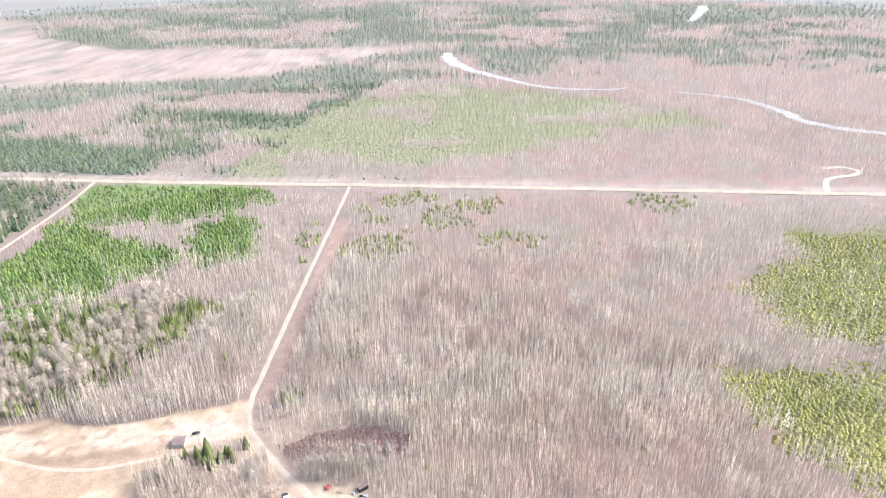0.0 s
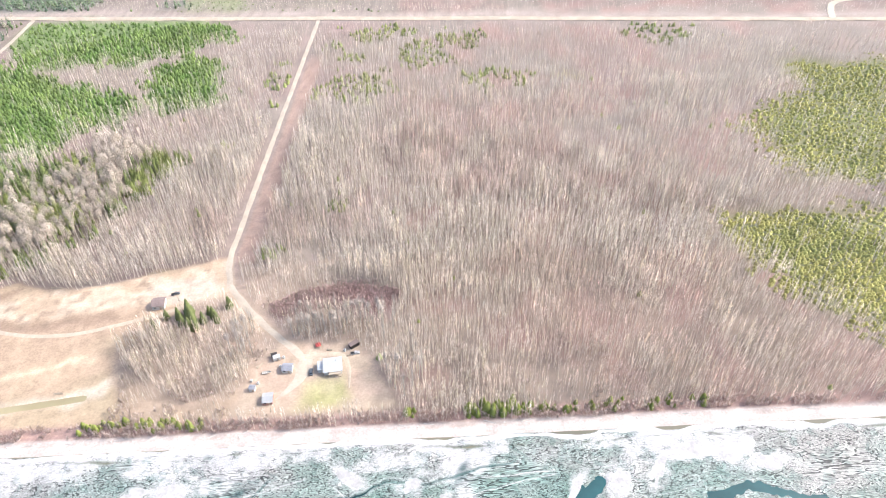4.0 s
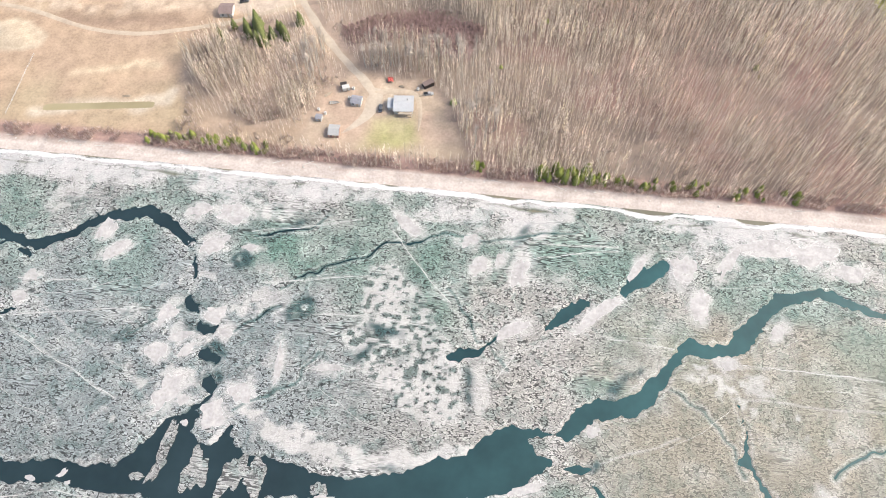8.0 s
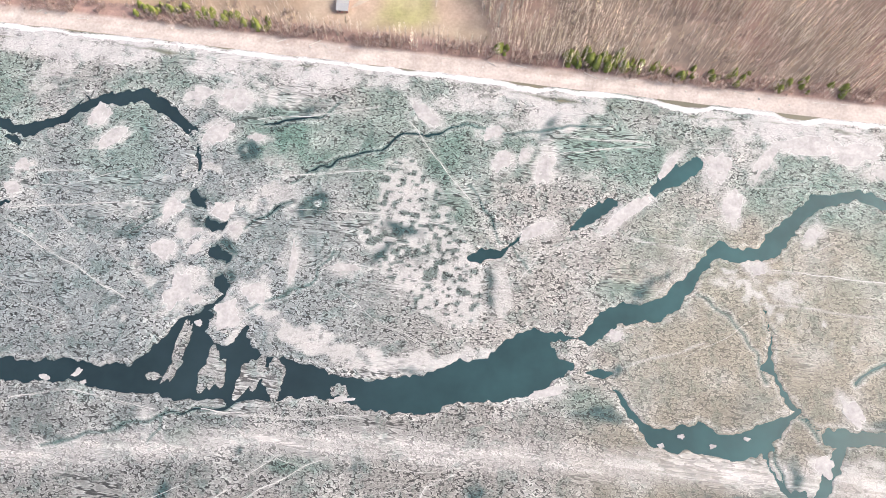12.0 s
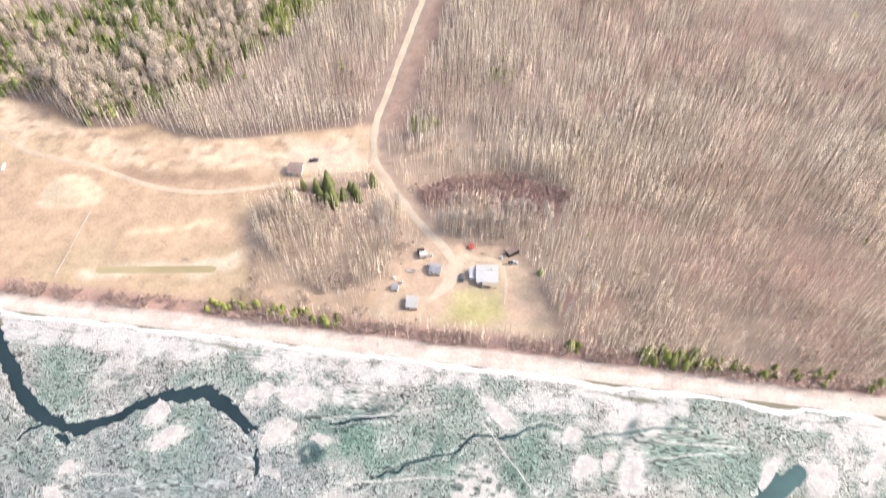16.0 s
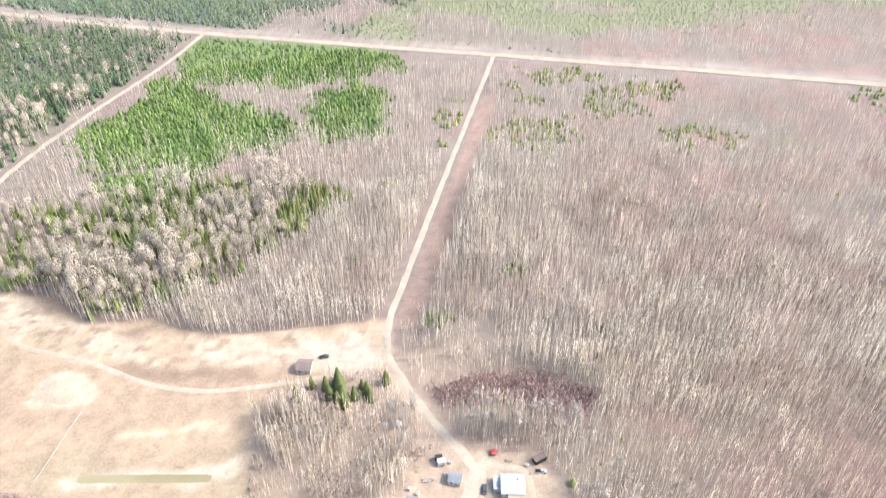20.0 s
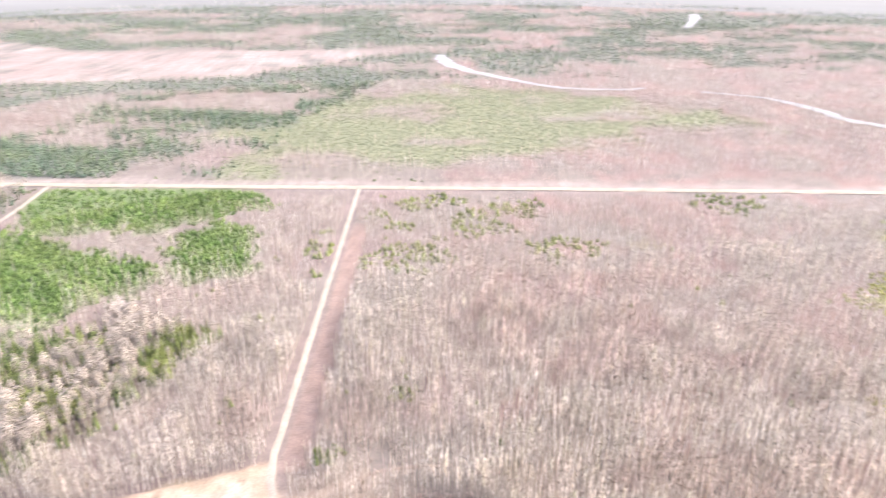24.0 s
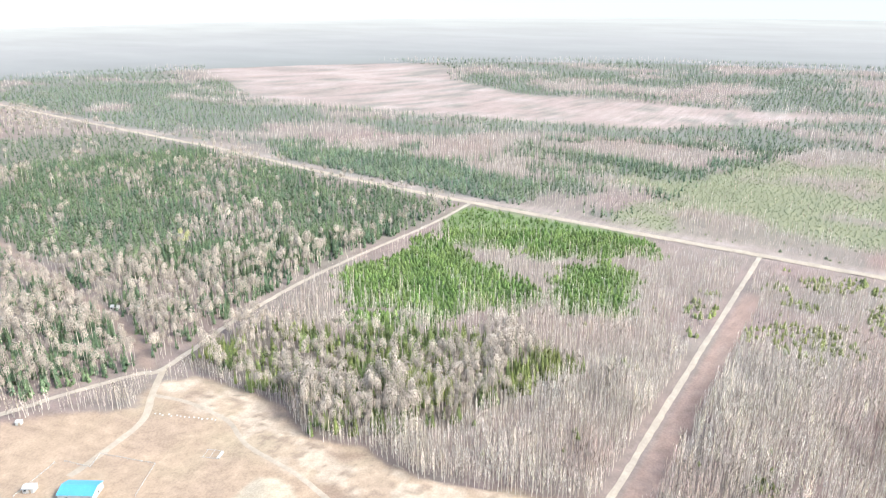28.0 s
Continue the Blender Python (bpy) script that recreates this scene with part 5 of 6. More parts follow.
def gable_walls(w, d, h, rise):
    """Four walls with gables at the two ends of the ridge, which runs along x; open below."""
    bm = bmesh.new()
    low = [bm.verts.new(p) for p in ((-w / 2, -d / 2, -0.4), (w / 2, -d / 2, -0.4), (w / 2, d / 2, -0.4), (-w / 2, d / 2, -0.4))]
    top = [bm.verts.new((v.co.x, v.co.y, h)) for v in low]
    e, f = bm.verts.new((w / 2, 0, h + rise)), bm.verts.new((-w / 2, 0, h + rise))
    for face in ((low[0], low[1], top[1], top[0]), (low[2], low[3], top[3], top[2]), (low[1], low[2], top[2], e, top[1]), (low[3], low[0], top[0], f, top[3])):
        bm.faces.new(face)
    return bm


def roof_slab(w, d, h, rise, eave, side, wide, at, thick, lift):
    """One slope of a gable roof, or a seam on it; the ridge runs along x."""
    slope = math.atan2(rise, d / 2)
    bm = block(wide, (d / 2 + eave) / math.cos(slope), thick, 0, 0, -thick / 2, 0.02)
    m = Matrix.Translation((at, side * (d / 2 + eave) / 2, h + rise - (d / 2 + eave) / 2 * math.tan(slope) + lift)) @ Matrix.Rotation(-side * slope, 4, "X")
    bmesh.ops.transform(bm, matrix=m, verts=bm.verts)
    return bm


def window(house, w, h, x, y, z, turn=0.0):
    frame_ob = part("window", block(w + 0.16, 0.10, h + 0.16, 0, 0, 0, 0.02), P_WHITE, house)
    frame_ob.matrix_basis = pose(x, y, z, 0, 0, turn)
    part("pane", block(w, 0.06, h, 0, -0.04, 0.08, 0.01), P_GLASS, frame_ob, "dark glass pane")


def building(name, x, y, turn, w, d, h, rise, roof, walls, label, category, eave=0.35, ribs=0, chimney=False, door_side=-1):
    ob = thing(name, x, y, land(x, y), turn, label, category)
    part("wall", gable_walls(w, d, h, rise), walls, ob)
    for side in (-1, 1):
        slab = part("roof", roof_slab(w, d, h, rise, eave, side, w + 2 * eave, 0, 0.12, 0.07), roof, ob)
        for k in range(ribs):
            part("seam", roof_slab(w, d, h, rise, eave, side, 0.07, -(w / 2 + eave) + (k + 0.5) * (w + 2 * eave) / ribs, 0.05, 0.15), roof, slab)
    door = part("door", block(0.9, 0.08, 2.0, 0, 0, 0, 0.02), P_TAN, ob, "plain board door")
    door.matrix_basis = pose(w * 0.18, door_side * (d / 2 + 0.03), 0.0)
    part("handle", block(0.12, 0.06, 0.05, 0.32, door_side * 0.07, 0.95, 0.01), P_STEEL, door)
    if w > 4:
        window(ob, 1.1, 0.9, -w * 0.25, -(d / 2 + 0.04), 1.0)
    if w > 7:
        window(ob, 1.2, 1.0, w * 0.38, -(d / 2 + 0.04), 1.0)
        window(ob, 1.0, 0.9, w / 2 + 0.04, 0, 1.0, 90)
    if chimney:
        part("chimney", block(0.5, 0.5, 1.3, w * 0.2, d * 0.15, h + rise * 0.5, 0.03), P_STEEL, ob)
    return ob


house = building("house", -53.6, 258.4, 6, 8.6, 8.4, 2.7, 1.2, P_PALE, P_WHITE, "one-storey house with a pale metal roof on the lawn", "house", 0.5, 9, True)
part("annex_wall", block(3.2, 5.4, 2.4, -5.7, 0.7, -0.2, 0.03), P_WHITE, house)
part("annex_roof", block(3.7, 6.0, 0.16, -5.75, 0.7, 2.2, 0.03), P_PALE, house)
part("porch_roof", block(6.2, 2.0, 0.12, 0.9, -5.1, 2.2, 0.03), P_TAN, house, "weathered board porch roof")
part("porch_deck", block(6.2, 2.0, 0.35, 0.9, -5.2, -0.1, 0.03), P_TAN, house)
for k in range(3):
    part("porch_post", block(0.12, 0.12, 2.0, -2.0 + 2.9 * k, -6.0, 0.2, 0.01), P_WHITE, house)
part("step", block(1.4, 0.7, 0.2, 1.5, -6.5, -0.05, 0.02), P_TAN, house)
building("shed", -76.0, 258.3, -4, 4.8, 4.4, 2.3, 0.9, P_GREY, P_WHITE, "white shed with a grey shingle roof in the yard", "shed", 0.3)
building("shed", -83.2, 240.0, 3, 4.6, 5.6, 2.1, 0.8, P_METAL, P_ROSE, "faded red board cabin with pale roof close above the beach", "shed", 0.3)
building("shed", -91.6, 246.8, -8, 2.8, 2.6, 2.0, 0.6, P_GREY, P_WHITE, "small white hut among the shrubs", "shed", 0.2)
building("barn", -151.8, 308.2, 4, 6.4, 6.6, 2.8, 1.4, P_BROWN, P_WHITE, "white barn with a brown shingle roof by the track", "barn", 0.4)
building("hall", -330.0, 241.3, 27, 16.0, 9.6, 3.4, 1.6, P_BLUE, P_WHITE, "long hall with a bright blue metal roof in the field", "hall", 0.4, 16)
building("shed", -352.5, 231.5, 30, 5.0, 4.0, 2.4, 0.9, P_WHITE, P_WHITE, "small white shed in the dry field", "shed", 0.25)
building("hut", -485.0, 376.0, 20, 5.0, 4.0, 2.4, 0.9, P_WHITE, P_WHITE, "small white hut at the cut line in the woods", "hut", 0.25)
building("hut", -408.0, 260.0, 35, 2.8, 2.6, 2.0, 0.6, P_WHITE, P_WHITE, "tiny white hut at the field edge", "hut", 0.2)


def wheel_on(parent, x, y, r=0.34):
    bm = bmesh.new()
    bmesh.ops.create_cone(bm, cap_ends=True, segments=14, radius1=r, radius2=r, depth=0.22)
    tyre = part("wheel", bm, P_RUBBER, parent)
    tyre.matrix_basis = pose(x, y, r, 90)
    bm = bmesh.new()
    bmesh.ops.create_cone(bm, cap_ends=True, segments=10, radius1=r * 0.55, radius2=r * 0.5, depth=0.25)
    part("rim", bm, P_STEEL, tyre)


def car(x, y, turn, paint, label, pickup=False):
    ob = thing("pickup" if pickup else "car", x, y, land(x, y) + 0.02, turn, label, "car")
    bm = bmesh.new()
    side = [(-2.3, 0.35), (-2.3, 0.85), (-1.9, 0.95), (2.0, 0.9), (2.3, 0.75), (2.3, 0.35)]
    a = [bm.verts.new((px, -0.88, pz)) for px, pz in side]
    b = [bm.verts.new((px, 0.88, pz)) for px, pz in side]
    bm.faces.new(a), bm.faces.new(b[::-1])
    for k in range(len(side)):
        bm.faces.new((a[k], b[k], b[(k + 1) % 6], a[(k + 1) % 6]))
    bmesh.ops.recalc_face_normals(bm, faces=bm.faces)
    bmesh.ops.bevel(bm, geom=list(bm.edges), offset=0.06, segments=1, affect="EDGES")
    part("body", bm, paint, ob)
    long = 1.5 if pickup else 2.6
    at = 0.35 if pickup else -0.35
    bm = block(long, 1.56, 0.52, at, 0, 0.92, 0.05)
    bmesh.ops.scale(bm, vec=(0.8, 0.86, 1), space=Matrix.Translation((-at, 0, 0)), verts=[v for v in bm.verts if v.co.z > 1.2])
    part("cabin_glass", bm, P_GLASS, ob, "dark side and rear windows")
    part("cabin_roof", block(long * 0.8, 1.35, 0.06, at, 0, 1.43, 0.02), paint, ob)
    if pickup:
        part("bed", block(1.9, 1.5, 0.06, -1.3, 0, 0.96, 0.02), P_RUBBER, ob, "dark empty load bed")
    for lamp_y in (-0.62, 0.62):
        part("headlight", block(0.08, 0.32, 0.16, 2.28, lamp_y, 0.62, 0.02), P_WHITE, ob)
        part("tail_light", block(0.06, 0.2, 0.18, -2.3, lamp_y, 0.66, 0.02), P_RED, ob)
    for wx in (-1.4, 1.4):
        for wy in (-0.8, 0.8):
            wheel_on(ob, wx, wy)


car(-64.3, 256.0, 95, P_CAR_DARK, "dark grey car parked near the house")
car(-145.2, 316.4, 20, P_CAR_DARK, "dark pickup parked near the barn", True)
car(-43.0, 267.0, 10, P_CAR_PALE, "pale old pickup at the wood edge", True)


def boat(x, y, turn, label, long=4.4):
    ob = thing("boat", x, y, land(x, y), turn, label, "boat", "boats")
    bm = bmesh.new()
    rings = []
    for k in range(9):
        u = k / 8
        half = 0.8 * (1 - max(0, (u - 0.35) / 0.65) ** 2.2) + 0.02
        keel = 0.05 + 0.35 * max(0, u - 0.6)
        px = (u - 0.45) * long
        rings.append([bm.verts.new(p) for p in ((px, -half, 0.65 + 0.2 * u), (px, -half * 0.7, keel + 0.12), (px, 0, keel), (px, half * 0.7, keel + 0.12), (px, half, 0.65 + 0.2 * u))])
    for r, q in zip(rings, rings[1:]):
        for k in range(4):
            bm.faces.new((r[k], q[k], q[k + 1], r[k + 1]))
    bm.faces.new(rings[0])
    part("hull", bm, P_WHITE, ob)
    for k in range(3):
        part("bench", block(0.28, 1.3 - 0.25 * k, 0.05, (-0.3 + 0.24 * k) * long + 0.2, 0, 0.5, 0.01), P_TAN, ob)
    part("motor", block(0.35, 0.3, 0.55, -0.47 * long, 0, 0.5, 0.04), P_DARK, ob)


boat(-86.6, 256.8, 8, "white open boat drawn up beside the sheds")
boat(-107.6, 292.8, 130, "white open boat under aspens by the lane")


def trailer(x, y, turn, w, d, h, paint, label, name="trailer"):
    ob = thing(name, x, y, land(x, y), turn, label, "trailer")
    part("body", block(w, d, h, 0, 0, 0.45, 0.08), paint, ob)
    part("roof", block(w * 0.97, d * 0.97, 0.07, 0, 0, 0.45 + h, 0.02), P_WHITE, ob)
    part("hitch", block(1.2, 0.12, 0.1, w / 2 + 0.6, 0, 0.45, 0.01), P_STEEL, ob)
    part("door", block(0.7, 0.05, min(1.7, h * 0.85), 0.4, -d / 2 - 0.02, 0.5, 0.01), P_TAN, ob)
    for wy in (-d / 2 + 0.05, d / 2 - 0.05):
        wheel_on(ob, -0.2, wy, 0.32)


trailer(-82.4, 265.4, 20, 3.6, 2.4, 2.0, P_WHITE, "white box trailer standing in the yard")
trailer(-292.0, 253.0, 48, 7.0, 2.4, 1.9, P_WHITE, "long white trailer in the dry field")
trailer(-286.5, 243.0, -15, 4.4, 3.6, 2.2, P_WHITE, "square white trailer in the dry field")


def crate(name, x, y, turn, sx, sy, sz, paint, label, category, lid=None):
    ob = thing(name, x, y, land(x, y), turn, label, category)
    part("body", block(sx, sy, sz, 0, 0, -0.1, 0.06), paint, ob)
    if lid:
        part("lid", block(sx * 1.06, sy * 1.06, 0.12, 0, 0, sz - 0.1, 0.03), lid, ob)
    return ob


crate("storage_shed", -83.9, 267.4, 20, 3.0, 1.6, 2.2, P_DARK, "black tarred lean-to behind the white trailer", "shed", P_DARK)
dark = crate("storage_container", -43.8, 272.4, 38, 5.2, 2.6, 2.4, P_DARK, "dark brown box container at the wood edge", "container", P_BROWN)
for k in range(6):
    part("rib", block(0.08, 2.7, 2.2, -2.3 + 0.92 * k, 0, 0.0, 0.01), P_DARK, dark)
for k, (bx, by) in enumerate(((-79.9, 260.4), (-48.4, 269.2), (-79.0, 266.2), (-93.0, 252.0), (-89.5, 250.2))):
    tank = thing("water_tank", bx, by, land(bx, by), 30 * k, "small white plastic tank on the ground", "tank", "white tanks")
    bm = bmesh.new()
    bmesh.ops.create_cone(bm, cap_ends=True, segments=16, radius1=0.75, radius2=0.7, depth=1.3, matrix=Matrix.Translation((0, 0, 0.6)))
    bmesh.ops.bevel(bm, geom=list(bm.edges), offset=0.08, segments=1, affect="EDGES")
    part("body", bm, P_WHITE, tank)
    bm = bmesh.new()
    bmesh.ops.create_cone(bm, cap_ends=True, segments=10, radius1=0.25, radius2=0.2, depth=0.14, matrix=Matrix.Translation((0, 0, 1.3)))
    part("cap", bm, P_DARK, tank, "dark screw cap")


def tarp(x, y):
    """A red cover slung over a heap, with folds, and the poles that hold it."""
    ob = thing("red_tarp_shelter", x, y, land(x, y), 12, "bright red tarpaulin shelter at the edge of the aspens", "shelter")
    bm = bmesh.new()
    bmesh.ops.create_grid(bm, x_segments=10, y_segments=10, size=2.2)
    for v in bm.verts:
        v.co.z = 1.9 - 0.10 * (v.co.x**2) - 0.16 * abs(v.co.y) + 0.12 * math.sin(3 * v.co.x + v.co.y)
    sheet_ob = part("cover", bm, P_RED, ob)
    solid = sheet_ob.modifiers.new("thickness", "SOLIDIFY")
    solid.thickness = 0.03
    for px in (-2.0, 2.0):
        for py in (-2.0, 2.0):
            part("pole", block(0.08, 0.08, 1.35, px, py, -0.1, 0.01), P_TAN, ob)
    return ob


TARP = tarp(-62.2, 273.2)
TARP.matrix_basis = TARP.matrix_basis @ Matrix.Diagonal((0.62, 0.62, 0.8, 1))


def lumber(x, y, turn, n, long, label, name="lumber_pile", mat=None):
    ob = thing(name, x, y, land(x, y), turn, label, "logs")
    for k in range(n):
        bm = bmesh.new()
        r = 0.13 + 0.05 * RNG.random()
        bmesh.ops.create_cone(bm, cap_ends=True, segments=8, radius1=r, radius2=r * 0.75, depth=long * (0.8 + 0.3 * RNG.random()))
        log = part("log", bm, mat or P_TAN, ob)
        log.matrix_basis = pose(0.3 * RNG.normal(), 0.32 * (k % 4 - 1.5), r * 0.8 + 0.24 * (k // 4), 0, 90, 6 * RNG.normal())


lumber(-45.6, 266.2, 15, 7, 3.5, "pile of pale lumber near the wood edge")
lumber(-90.4, 261.6, 40, 8, 4.0, "heap of grey logs and scrap behind the sheds")
lumber(-325.0, 336.5, 30, 7, 9.0, "long pale logs stacked at the sandy forest edge")
lumber(-56.0, 270.5, 0, 5, 3.0, "bleached logs lying under the aspens")
lumber(-214.0, 326.0, -10, 6, 6.0, "felled pale trunks along the clearing edge")
lumber(-186.0, 250.0, 8, 5, 4.0, "weathered timbers beside the dug pond")


def rack(x, y, turn):
    """A low frame of white pipes on the field."""
    ob = thing("pipe_rack", x, y, land(x, y), turn, "low rack of white pipes lying in the field", "rack")
    for k in range(5):
        part("pipe", block(9.0 if k < 2 else 0.14, 0.14 if k < 2 else 6.5, 0.14, 0 if k < 2 else -3.6 + 3.6 * (k - 2), (-3.0 if k == 0 else 3.0) if k < 2 else 0, 0.35, 0.02), P_WHITE, ob)
    part("tarp_roll", block(1.6, 5.0, 0.5, 4.2, 0, 0.0, 0.12), P_WHITE, ob, "rolled white sheeting")
    for px in (-4.3, 4.3):
        for py in (-3, 3):
            part("leg", block(0.12, 0.12, 0.5, px, py, -0.12, 0.01), P_STEEL, ob)


rack(-299.5, 290.5, 20)


def boulder(x, y, size, label, group):
    bm = bmesh.new()
    bmesh.ops.create_icosphere(bm, subdivisions=2, radius=size)
    for v in bm.verts:
        v.co *= 0.8 + 0.4 * noise.noise(v.co * 1.3 / size + Vector((x, y, 0)))
        v.co.z = v.co.z * 0.7 + size * 0.4
    me = bpy.data.meshes.new("boulder")
    bm.to_mesh(me)
    bm.free()
    me.materials.append(P_STONE)
    ob = new("boulder", me)
    ob.location = (x, y, land(x, y) - 0.1)
    tagged(ob, label, "boulder", group)


for k in range(15):
    boulder(-353 + 33 * k / 14, 301 + 11 * k / 14 + 0.5 * RNG.normal(), 0.65, "white boulder in a row along the field", "row of white boulders")
for k in range(26):
    boulder(-232 + 16 * k + 5 * RNG.normal(), 219 + 2.5 * RNG.random(), 0.35 + 0.3 * RNG.random(), "grey boulder lying on the pale beach", "boulders on the beach")


def driftwood(x, y, turn, long):
    ob = thing("driftwood", x, y, land(x, y), turn, "bleached driftwood log lying on the beach", "driftwood", "driftwood on the beach")
    bm = bmesh.new()
    bmesh.ops.create_cone(bm, cap_ends=True, segments=8, radius1=0.2, radius2=0.1, depth=long, matrix=pose(0, 0, 0.12, 0, 90))
    part("trunk", bm, P_STONE, ob)
    for k in range(2):
        bm = bmesh.new()
        bmesh.ops.create_cone(bm, cap_ends=True, segments=5, radius1=0.06, radius2=0.02, depth=1.0, matrix=pose(long * (0.1 + 0.25 * k), 0.35, 0.35, -50, 0, 20))
        part("branch", bm, P_STONE, ob)


for k in range(22):
    driftwood(-228 + 19 * k + 6 * RNG.normal(), 220.5 + 2 * RNG.random(), 25 * RNG.normal(), 3 + 3 * RNG.random())


def fence(line, label):
    ob = thing("fence", line[0][0], line[0][1], 0, 0, label, "fence")
    for (x0, y0), (x1, y1) in zip(line, line[1:]):
        long = math.hypot(x1 - x0, y1 - y0)
        n = max(1, round(long / 4))
        turn = math.degrees(math.atan2(y1 - y0, x1 - x0))
        for k in range(n + 1):
            px, py = x0 + (x1 - x0) * k / n, y0 + (y1 - y0) * k / n
            post = part("post", block(0.14, 0.14, 1.3, 0, 0, -0.2, 0.01), P_STONE, ob)
            post.matrix_basis = pose(px - line[0][0], py - line[0][1], land(px, py), 0, 0, turn)
            if k < n:
                for z in (0.45, 0.9):
                    rail = part("rail", block(long / n, 0.08, 0.12, long / n / 2, 0, z, 0.01), P_STONE, ob)
                    rail.matrix_basis = pose(px - line[0][0], py - line[0][1], land(px, py), 0, 0, turn)


fence([(-361, 249), (-355, 225)], "low pale wooden rail fence in the field")
fence([(-358, 252), (-343, 255), (-348, 264), (-318, 272), (-307, 252)], "pale pole fence round a paddock")
fence([(-240, 270), (-239, 233)], "thin pale rail fence across dry grass")

pond = np.array([(-224.0, 235.5), (-170.6, 243.0), (-171.0, 251.0), (-224.6, 243.5)])
me = mesh_from("pond_water", np.c_[pond, np.full(4, 0.12)], np.array([(0, 1, 2, 3)]), M_POND)
tagged(new("pond_water", me), "olive brown water in a long dug pond", "water", kind="structure")


# ---- floes in the open water ----
def floe(x, y, rx, ry, turn):
    ob = new("ice_floe", slab_mesh(rx, ry, 0.12, M_ICE if ry > 1.2 else M_SNOW, x + y, "ice_floe"))
    ob.matrix_basis = pose(x, y, 0, 0, 0, turn)
    tagged(ob, "grey-white floe of rotting ice afloat in dark water", "ice floe", "floes in the open lead")


for spec in ((-118, 94, 9, 2.6, 82), (-119.5, 84, 6, 2.0, 70), (-105, 86, 8.5, 4.6, 85), (-91, 86, 9, 4.4, 72), (-83, 85, 7.5, 4.4, 100), (-59, 84.5, 3, 2.6, 0), (-58, 81.5, 4.5, 1.0, 12),
             (-126, 81, 3, 1.4, 10), (-153, 79, 2.2, 1.1, 40), (-164, 76, 2.0, 1.0, 0), (-114, 102, 1.6, 1.2, 0), (-104, 105, 6, 5.5, 20), (63, 84, 1.3, 0.9, 0), (74, 82, 1.2, 0.8, 30), (86, 86, 1.2, 0.8, 0), (56, 80, 1.5, 1.0, 0), (-150, 76, 1.2, 0.8, 0), (42, 118, 2.2, 1.8, 0)):
    floe(*spec)


# ---- single trees that stand out ----
def tree(name, forms_made, label, category, mat_trunk, mat_crown, x, y, tall, group, limb=True):
    ob = thing(name, x, y, land(x, y) - 0.1, RNG.random() * 360, label, category, group)
    v, f, bark, out = forms_made
    v = v * tall
    is_bark = bark[f[:, 0]] > 0.5
    trunk_v, crown_f = v[:4], f[~is_bark] - 4
    bm = bmesh.new()
    sides, levels = 7, 5
    rows = []
    for k in range(levels):
        u = k / (levels - 1)
        r = 0.013 * tall * (1 - 0.85 * u) + 0.02
        cx, cy, cz = trunk_v[3] * u
        rows.append([bm.verts.new((cx + r * math.cos(6.283 * s / sides), cy + r * math.sin(6.283 * s / sides), tall * 0.94 * u)) for s in range(sides)])
    for p, q in zip(rows, rows[1:]):
        for s in range(sides):
            bm.faces.new((p[s], p[(s + 1) % sides], q[(s + 1) % sides], q[s]))
    if limb:
        for k in range(6):
            u = 0.45 + 0.08 * k
            a = k * 2.4
            cx, cy, _ = trunk_v[3] * u
            reach = tall * 0.09 * (1.2 - 0.5 * u)
            base = [bm.verts.new((cx + 0.05 * math.cos(b), cy + 0.05 * math.sin(b), tall * u)) for b in (0, 2.1, 4.2)]
            tip = bm.verts.new((cx + reach * math.cos(a), cy + reach * math.sin(a), tall * u + reach * 1.3))
            for s in range(3):
                bm.faces.new((base[s], base[(s + 1) % 3], tip))
    part("trunk", bm, mat_trunk, ob)
    me = mesh_from("crown", v[4:], crown_f, mat_crown, None, False, out[4:])
    crown = new("crown", me)
    crown.parent = ob
    return ob


B_PALE = surface("pale_aspen_bark", (0.60, 0.55, 0.48), 0.9, 0, 1.5, 0.2)
B_TWIG = surface("grey_brown_twigs", (0.50, 0.43, 0.37), 0.9, 0, 0.4, 0.25)
B_SPRUCE = surface("spruce_needles", (0.19, 0.215, 0.075), 0.8, 0, 0.6, 0.35)
B_LIME = surface("lime_green_needles", (0.27, 0.30, 0.07), 0.8, 0, 0.6, 0.3)
B_BARK = surface("dark_conifer_bark", (0.16, 0.12, 0.09), 0.9, 0, 1.5, 0.2)
ASPENS = [tree("aspen_tree", aspen_form(RNG, 64, 0.014, 0.38, 0.085, k % 2 == 0), "leafless aspen with pale bark beside the yard", "tree", B_PALE, B_TWIG, -70 + 8 * k, 281.5 + k, 15 + k, "aspens round the yard") for k in range(4)]
spots = []
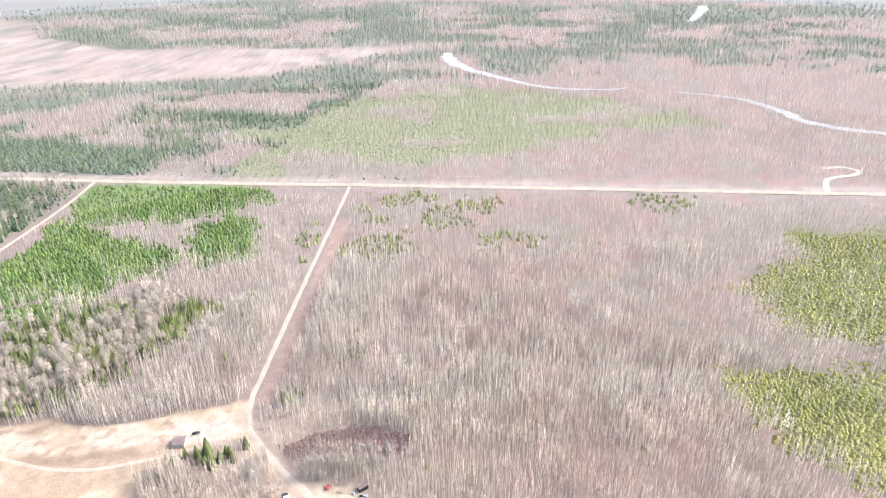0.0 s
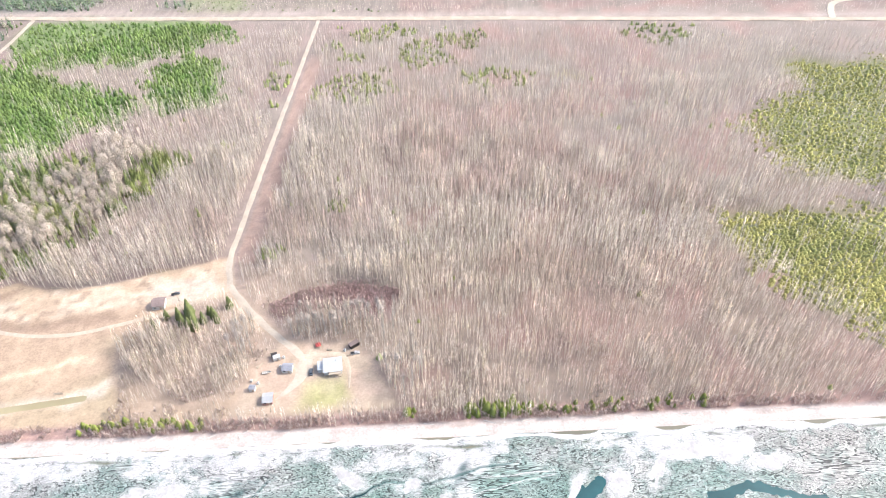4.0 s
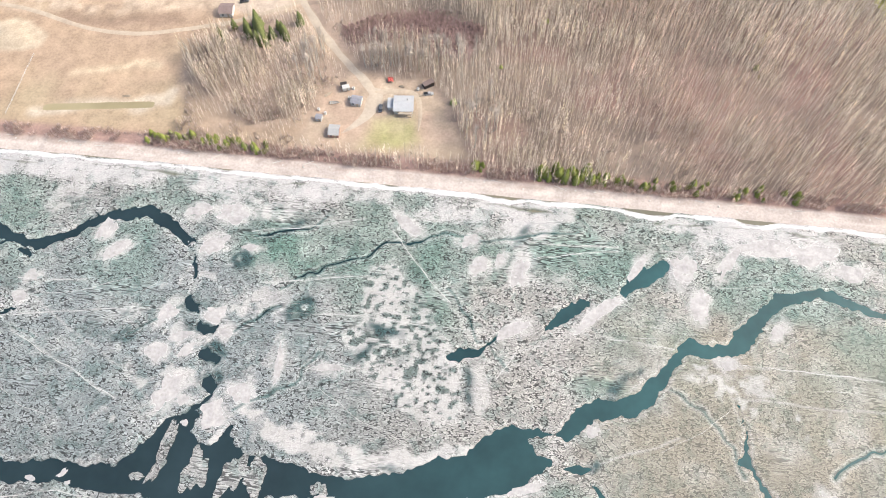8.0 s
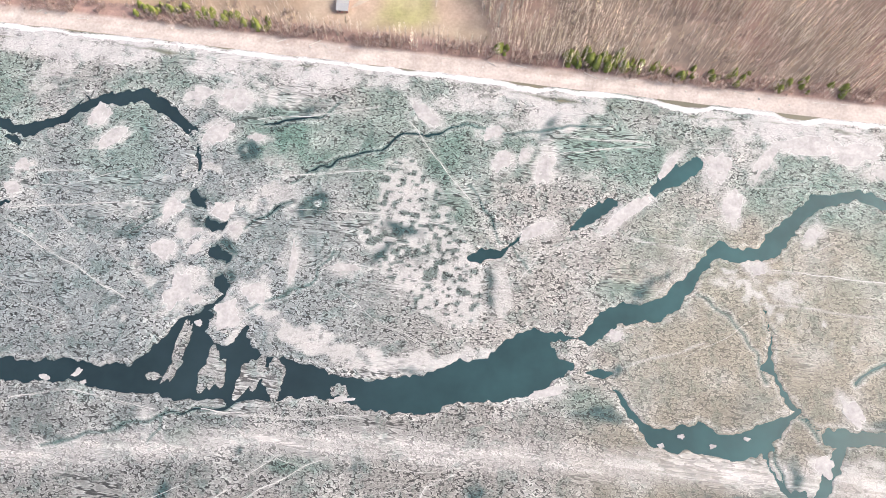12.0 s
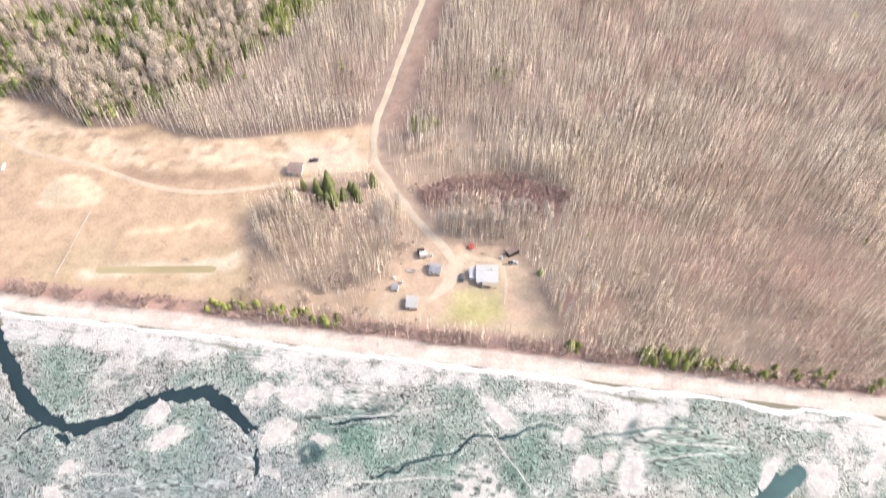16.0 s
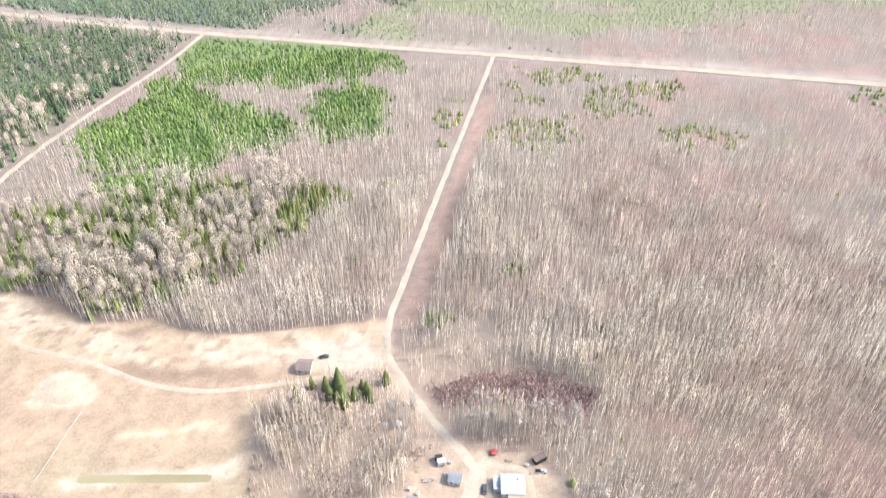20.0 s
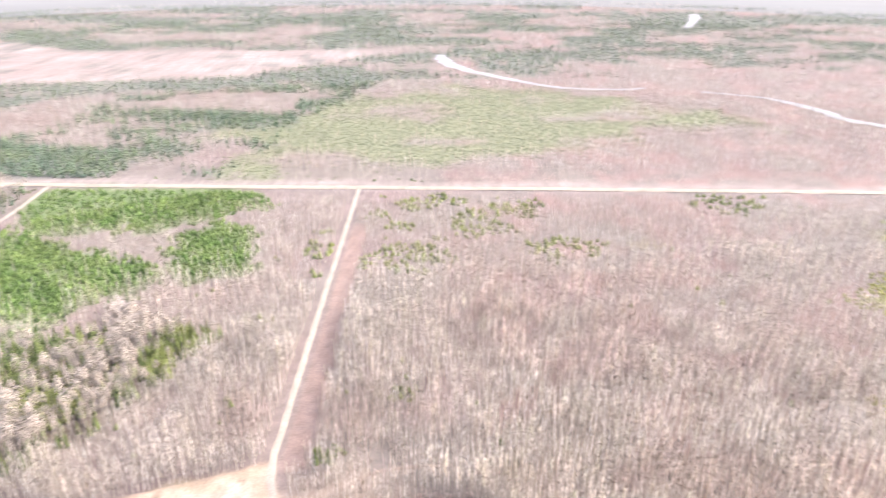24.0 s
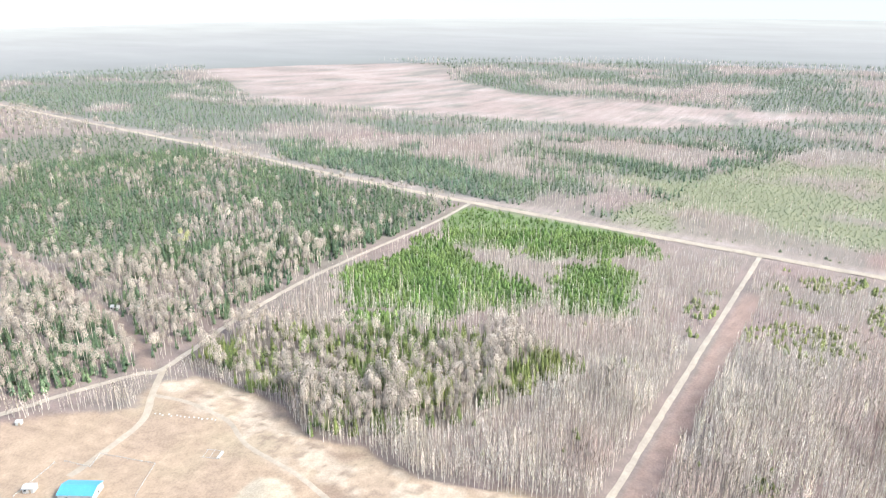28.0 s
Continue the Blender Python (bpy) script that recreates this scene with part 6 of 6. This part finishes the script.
for k in range(95):
    a = RNG.random()
    x, y = (-78 + 56 * a, 279 + 14 * RNG.random()) if k < 55 else ((-30 + 22 * RNG.random(), 236 + 42 * RNG.random()) if k < 75 else (-106 + 12 * RNG.random(), 262 + 28 * RNG.random()))
    spots.append((x, y))
for k, (x, y) in enumerate(spots):
    if along(np.array([x]), np.array([y]), HOUSE_ROAD, 9)[0] > 0 and within(np.array([x]), np.array([y]), YARD)[0] > 1:
        s = 0.75 + 0.4 * RNG.random()
        copy_thing(ASPENS[k % 4], pose(x, y, land(x, y) - 0.1, 0, 0, 360 * RNG.random()) @ Matrix.Diagonal((s, s, s, 1)))
SPRUCES = [tree("spruce_tree", spruce_form(RNG, 150, 0.30, 0.75, 0.04), "dark green spruce beside the dirt track", "tree", B_BARK, B_SPRUCE, x, y, t, "spruces by the track", False) for x, y, t in ((-150, 290, 9), (-129.5, 292, 11.5), (-113, 304.5, 9))]
for x, y, s in ((-145.5, 298, 0.65), (-139, 298, 0.75), (-134, 301, 1.0), (-132, 296, 1.05), (-127.5, 288.5, 0.8), (-125, 294, 0.75), (-120, 297, 0.8), (-118, 294, 0.7), (-131, 289, 0.85), (-136, 293, 0.8), (-123, 300, 0.6)):
    copy_thing(SPRUCES[1], pose(x, y, land(x, y) - 0.1, 0, 0, 360 * RNG.random()) @ Matrix.Diagonal((s, s, s, 1)))
PINES = [tree("young_pine", spruce_form(RNG, 100, 0.40, 0.55, 0.03), "lime green young pine above the beach", "tree", B_BARK, B_LIME, x, y, t, "young pines above the beach", False) for x, y, t in ((19, 231, 7), (33, 232.5, 6), (-17, 228.5, 6))]
for k in range(104):
    x = (-17, 16, 22, 27, 31, 35, 42, 49, 58, 70, 77, 85, 97, 108, 122, -167, -151, -136, -118, 14, -160, -143, -130, -125, -112, 63)[k % 26] + 2.5 * RNG.normal()
    y = 225 + 6 * RNG.random()
    s = (0.5 + 0.5 * RNG.random()) * (1.15 if 12 < x < 37 else 0.75)
    copy_thing(PINES[k % 3], pose(x, y, land(x, y) - 0.1, 0, 0, 360 * RNG.random()) @ Matrix.Diagonal((s, s, s, 1)))
